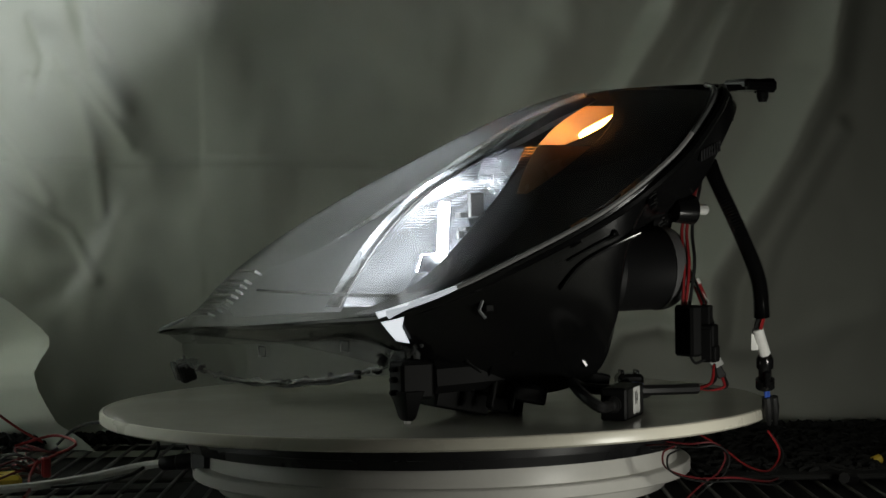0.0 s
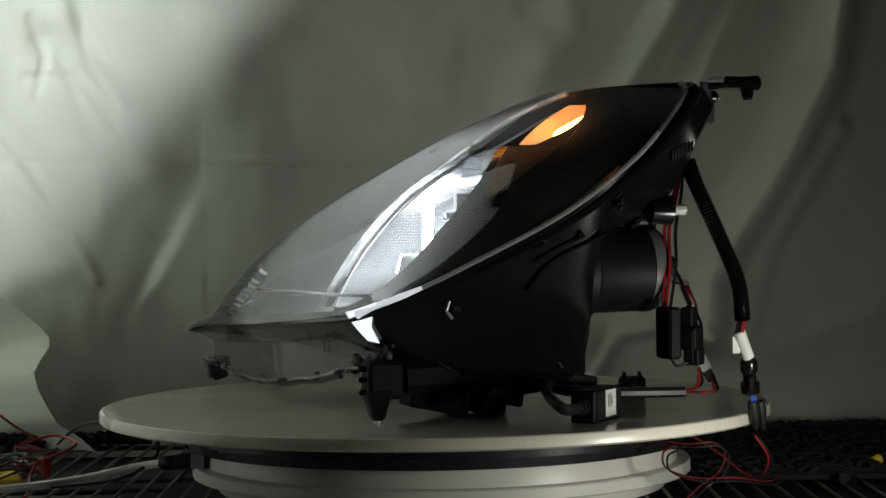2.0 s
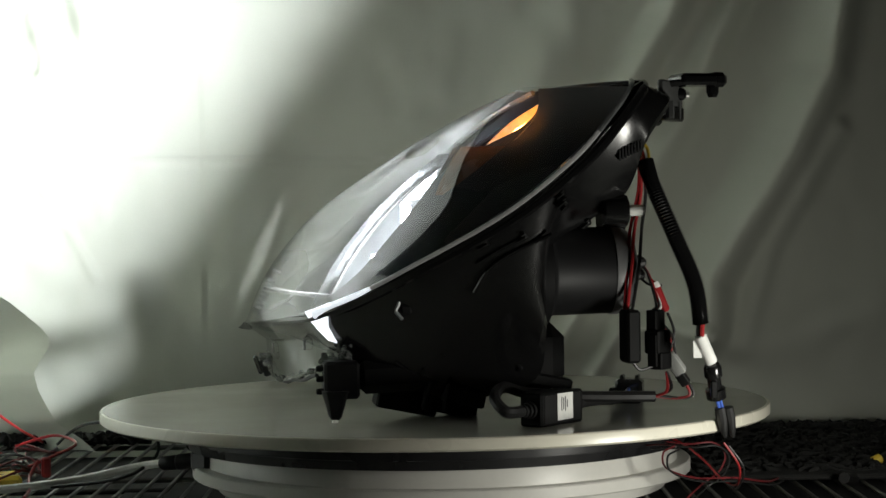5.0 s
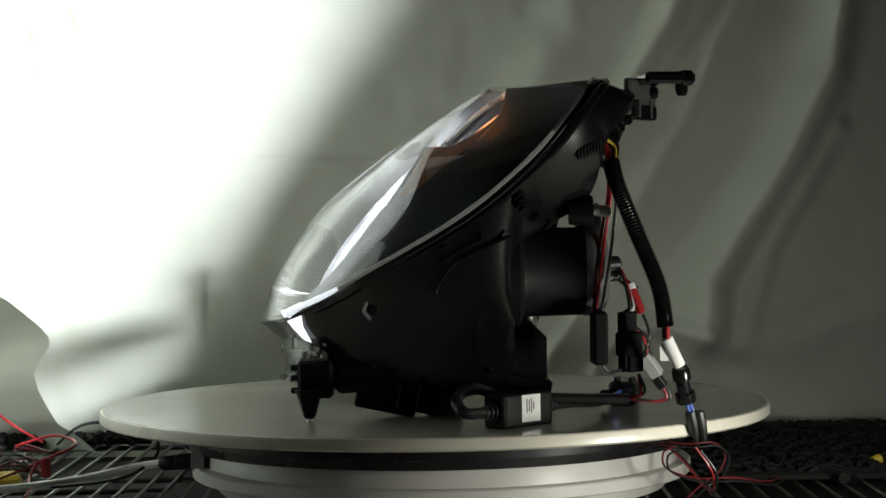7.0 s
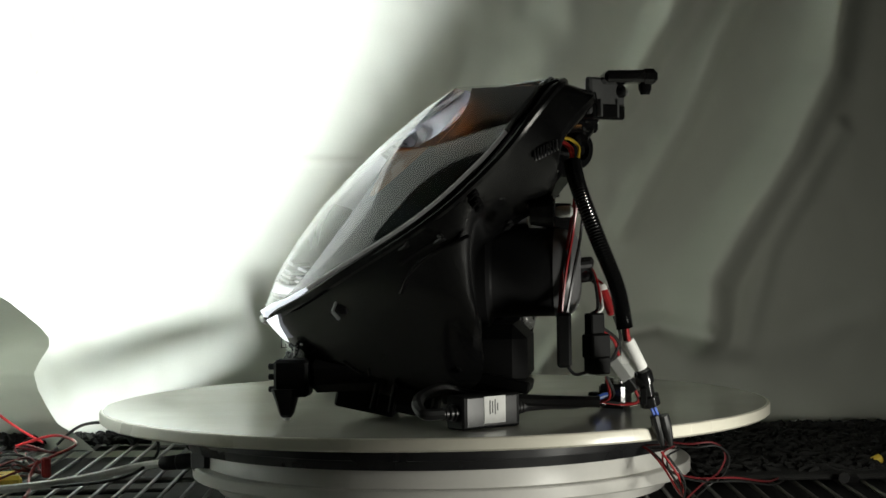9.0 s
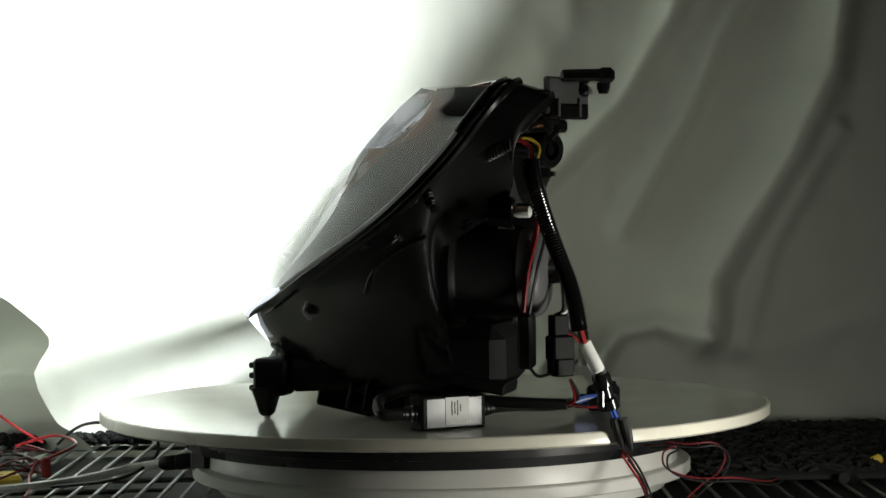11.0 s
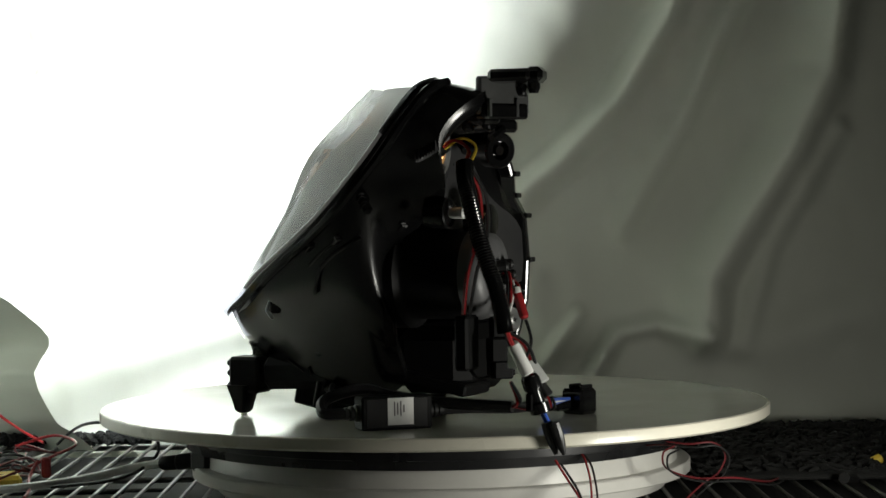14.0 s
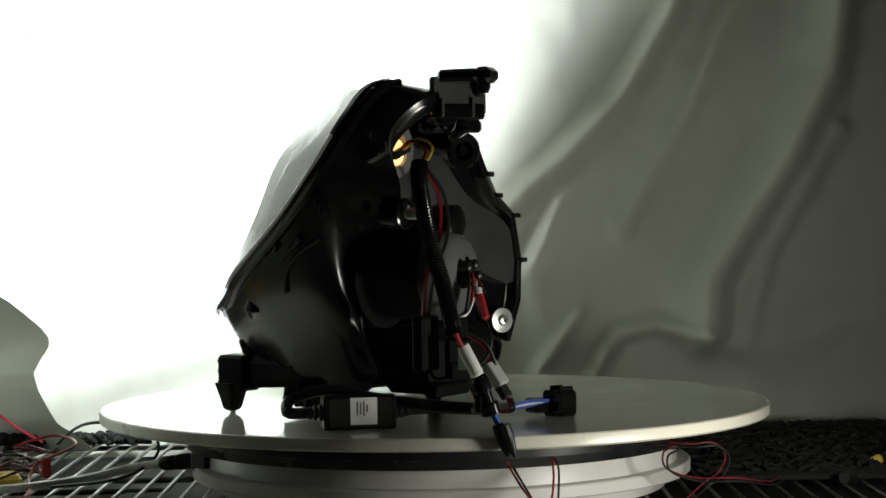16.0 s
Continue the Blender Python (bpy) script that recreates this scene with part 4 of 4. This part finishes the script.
# ---- clutter on the shelf, which stands still ----
def build_clutter():
    c = thing("power_cable", "white power cable plugged into the turntable base", "cable")
    bm = bmesh.new()
    tube(bm, [V(-.56, -.10, -.080), V(-.45, -.06, -.079), V(-.38, -.02, -.076), V(-.32, .0, -.066), V(-.285, -.01, -.060)], .0045, 8, 30)
    part("cable_sheath", bm, WHITE, c)
    bm = bmesh.new()
    a, b = V(-.29, -.01, -.061), V(-.232, -.03, -.054)
    turned(bm, a, b - a, [(0, .005), (.004, .0075), (.018, .008), (.02, .007), (.022, .0085), (.06, .0085)], 14)
    part("plug", bm, SHROUD, c, "grey cable plug")
    bm = bmesh.new()
    block(bm, V(-.236, -.055, -.052), (.024, .03, .022), frame_of(V(1, -.6, 0)), .004)
    part("socket_box", bm, RUBBER, c, "grey socket box on the base")
    t = thing("wire_tangle", "tangle of thin red and black wires lying on the shelf", "wires")
    rng = random.Random(11)
    for i in range(13):
        p = V(-.47 + rng.uniform(-.05, .02), .05 + rng.uniform(-.06, .10), -.074)
        pts = [p]
        for k in range(5):
            p = p + V(rng.uniform(-.04, .04), rng.uniform(-.04, .04), 0)
            p.x = min(p.x, -.425)
            p.z = -.081 + rng.uniform(0, .022)
            pts.append(p.copy())
        bm = bmesh.new()
        tube(bm, pts, .0014, 6, 36)
        part("wire", bm, DULL_RED if i % 3 else BLACKW, t)
    for pts, mat in (([V(-.46, .06, -.078), V(-.42, .08, -.062), V(-.40, .11, -.052), V(-.43, .14, -.046), V(-.47, .12, -.055)], RED),
                     ([V(-.55, .30, -.02), V(-.51, .32, -.055), V(-.48, .33, -.075)], RED),
                     ([V(-.430, .16, -.058), V(-.405, .13, -.038), V(-.375, .08, -.026), V(-.33, .05, -.024)], BLACKW),
                     ([V(-.300, .03, -.030), V(-.297, .01, -.055), V(-.330, -.02, -.074), V(-.40, -.04, -.080)], BLACKW),
                     ([V(-.425, .02, -.06), V(-.43, .0, -.075), V(-.42, -.05, -.081), V(-.415, -.10, -.082)], RED)):
        bm = bmesh.new()
        tube(bm, pts, .0018, 6, 30)
        part("wire", bm, mat, t)
    bm = bmesh.new()
    block(bm, V(-.418, .03, -.068), (.010, .008, .022), frame_of(V(1, .4, 0)), .002)
    part("wire_joint", bm, RED, t, "red joint on the wires")
    w = thing("supply_wires", "thin red and black supply wires looped beside the turntable base", "wires")
    for k, mat in enumerate((DULL_RED, BLACKW)):
        o = V(.004 * k, -.003 * k, -.003 * k)
        for pts in ([V(.205, -.17, -.030), V(.228, -.20, -.027), V(.218, -.20, -.034), V(.221, -.20, -.049), V(.248, -.20, -.0585), V(.286, -.20, -.059), V(.33, -.12, -.074), V(.36, -.02, -.084)],
                    [V(.215, -.12, -.030), V(.248, -.14, -.033), V(.274, -.14, -.032), V(.286, -.14, -.044), V(.2795, -.14, -.061), V(.264, -.14, -.072), V(.245, -.16, -.084)]):
            bm = bmesh.new()
            tube(bm, [p + o for p in pts], .0010, 6, 44)
            part("wire", bm, mat, w)
    y = thing("yellow_pad", "small yellow sponge pad on the shelf", "pad")
    bm = bmesh.new()
    block(bm, V(-.475, .0, -.078), (.07, .05, .014), frame_of(V(1, .3, 0)), .004)
    part("pad", bm, YELLOW, y)
    g = thing("loose_cable", "dark cable with a yellow end at the shelf edge", "cable")
    bm = bmesh.new()
    tube(bm, [V(.54, .10, -.060), V(.475, .05, -.080), V(.45, .0, -.088), V(.42, -.06, -.080)], .006, 8, 24)
    part("cable_sheath", bm, BLACKW, g)
    bm = bmesh.new()
    turned(bm, V(.473, .05, -.078), V(1, .2, .3), [(0, .005), (.010, .006), (.012, .004)], 10)
    part("cable_end", bm, YELLOW, g)


def turn_at(t):
    """The turntable's turn, in degrees, at t seconds."""
    return math.degrees(-0.064392 * t + 0.0000474 * t * t)


build_room()
build_cloth()
build_shelf()
build_clutter()
SPINNING = [build_turntable(), build_headlight(), *build_box(), build_harness()]


def motions():
    for ob in SPINNING:
        walk(ob, [(float(t), pose(0, 0, 0, 0, 0, turn_at(t))) for t in range(17)])


motions()
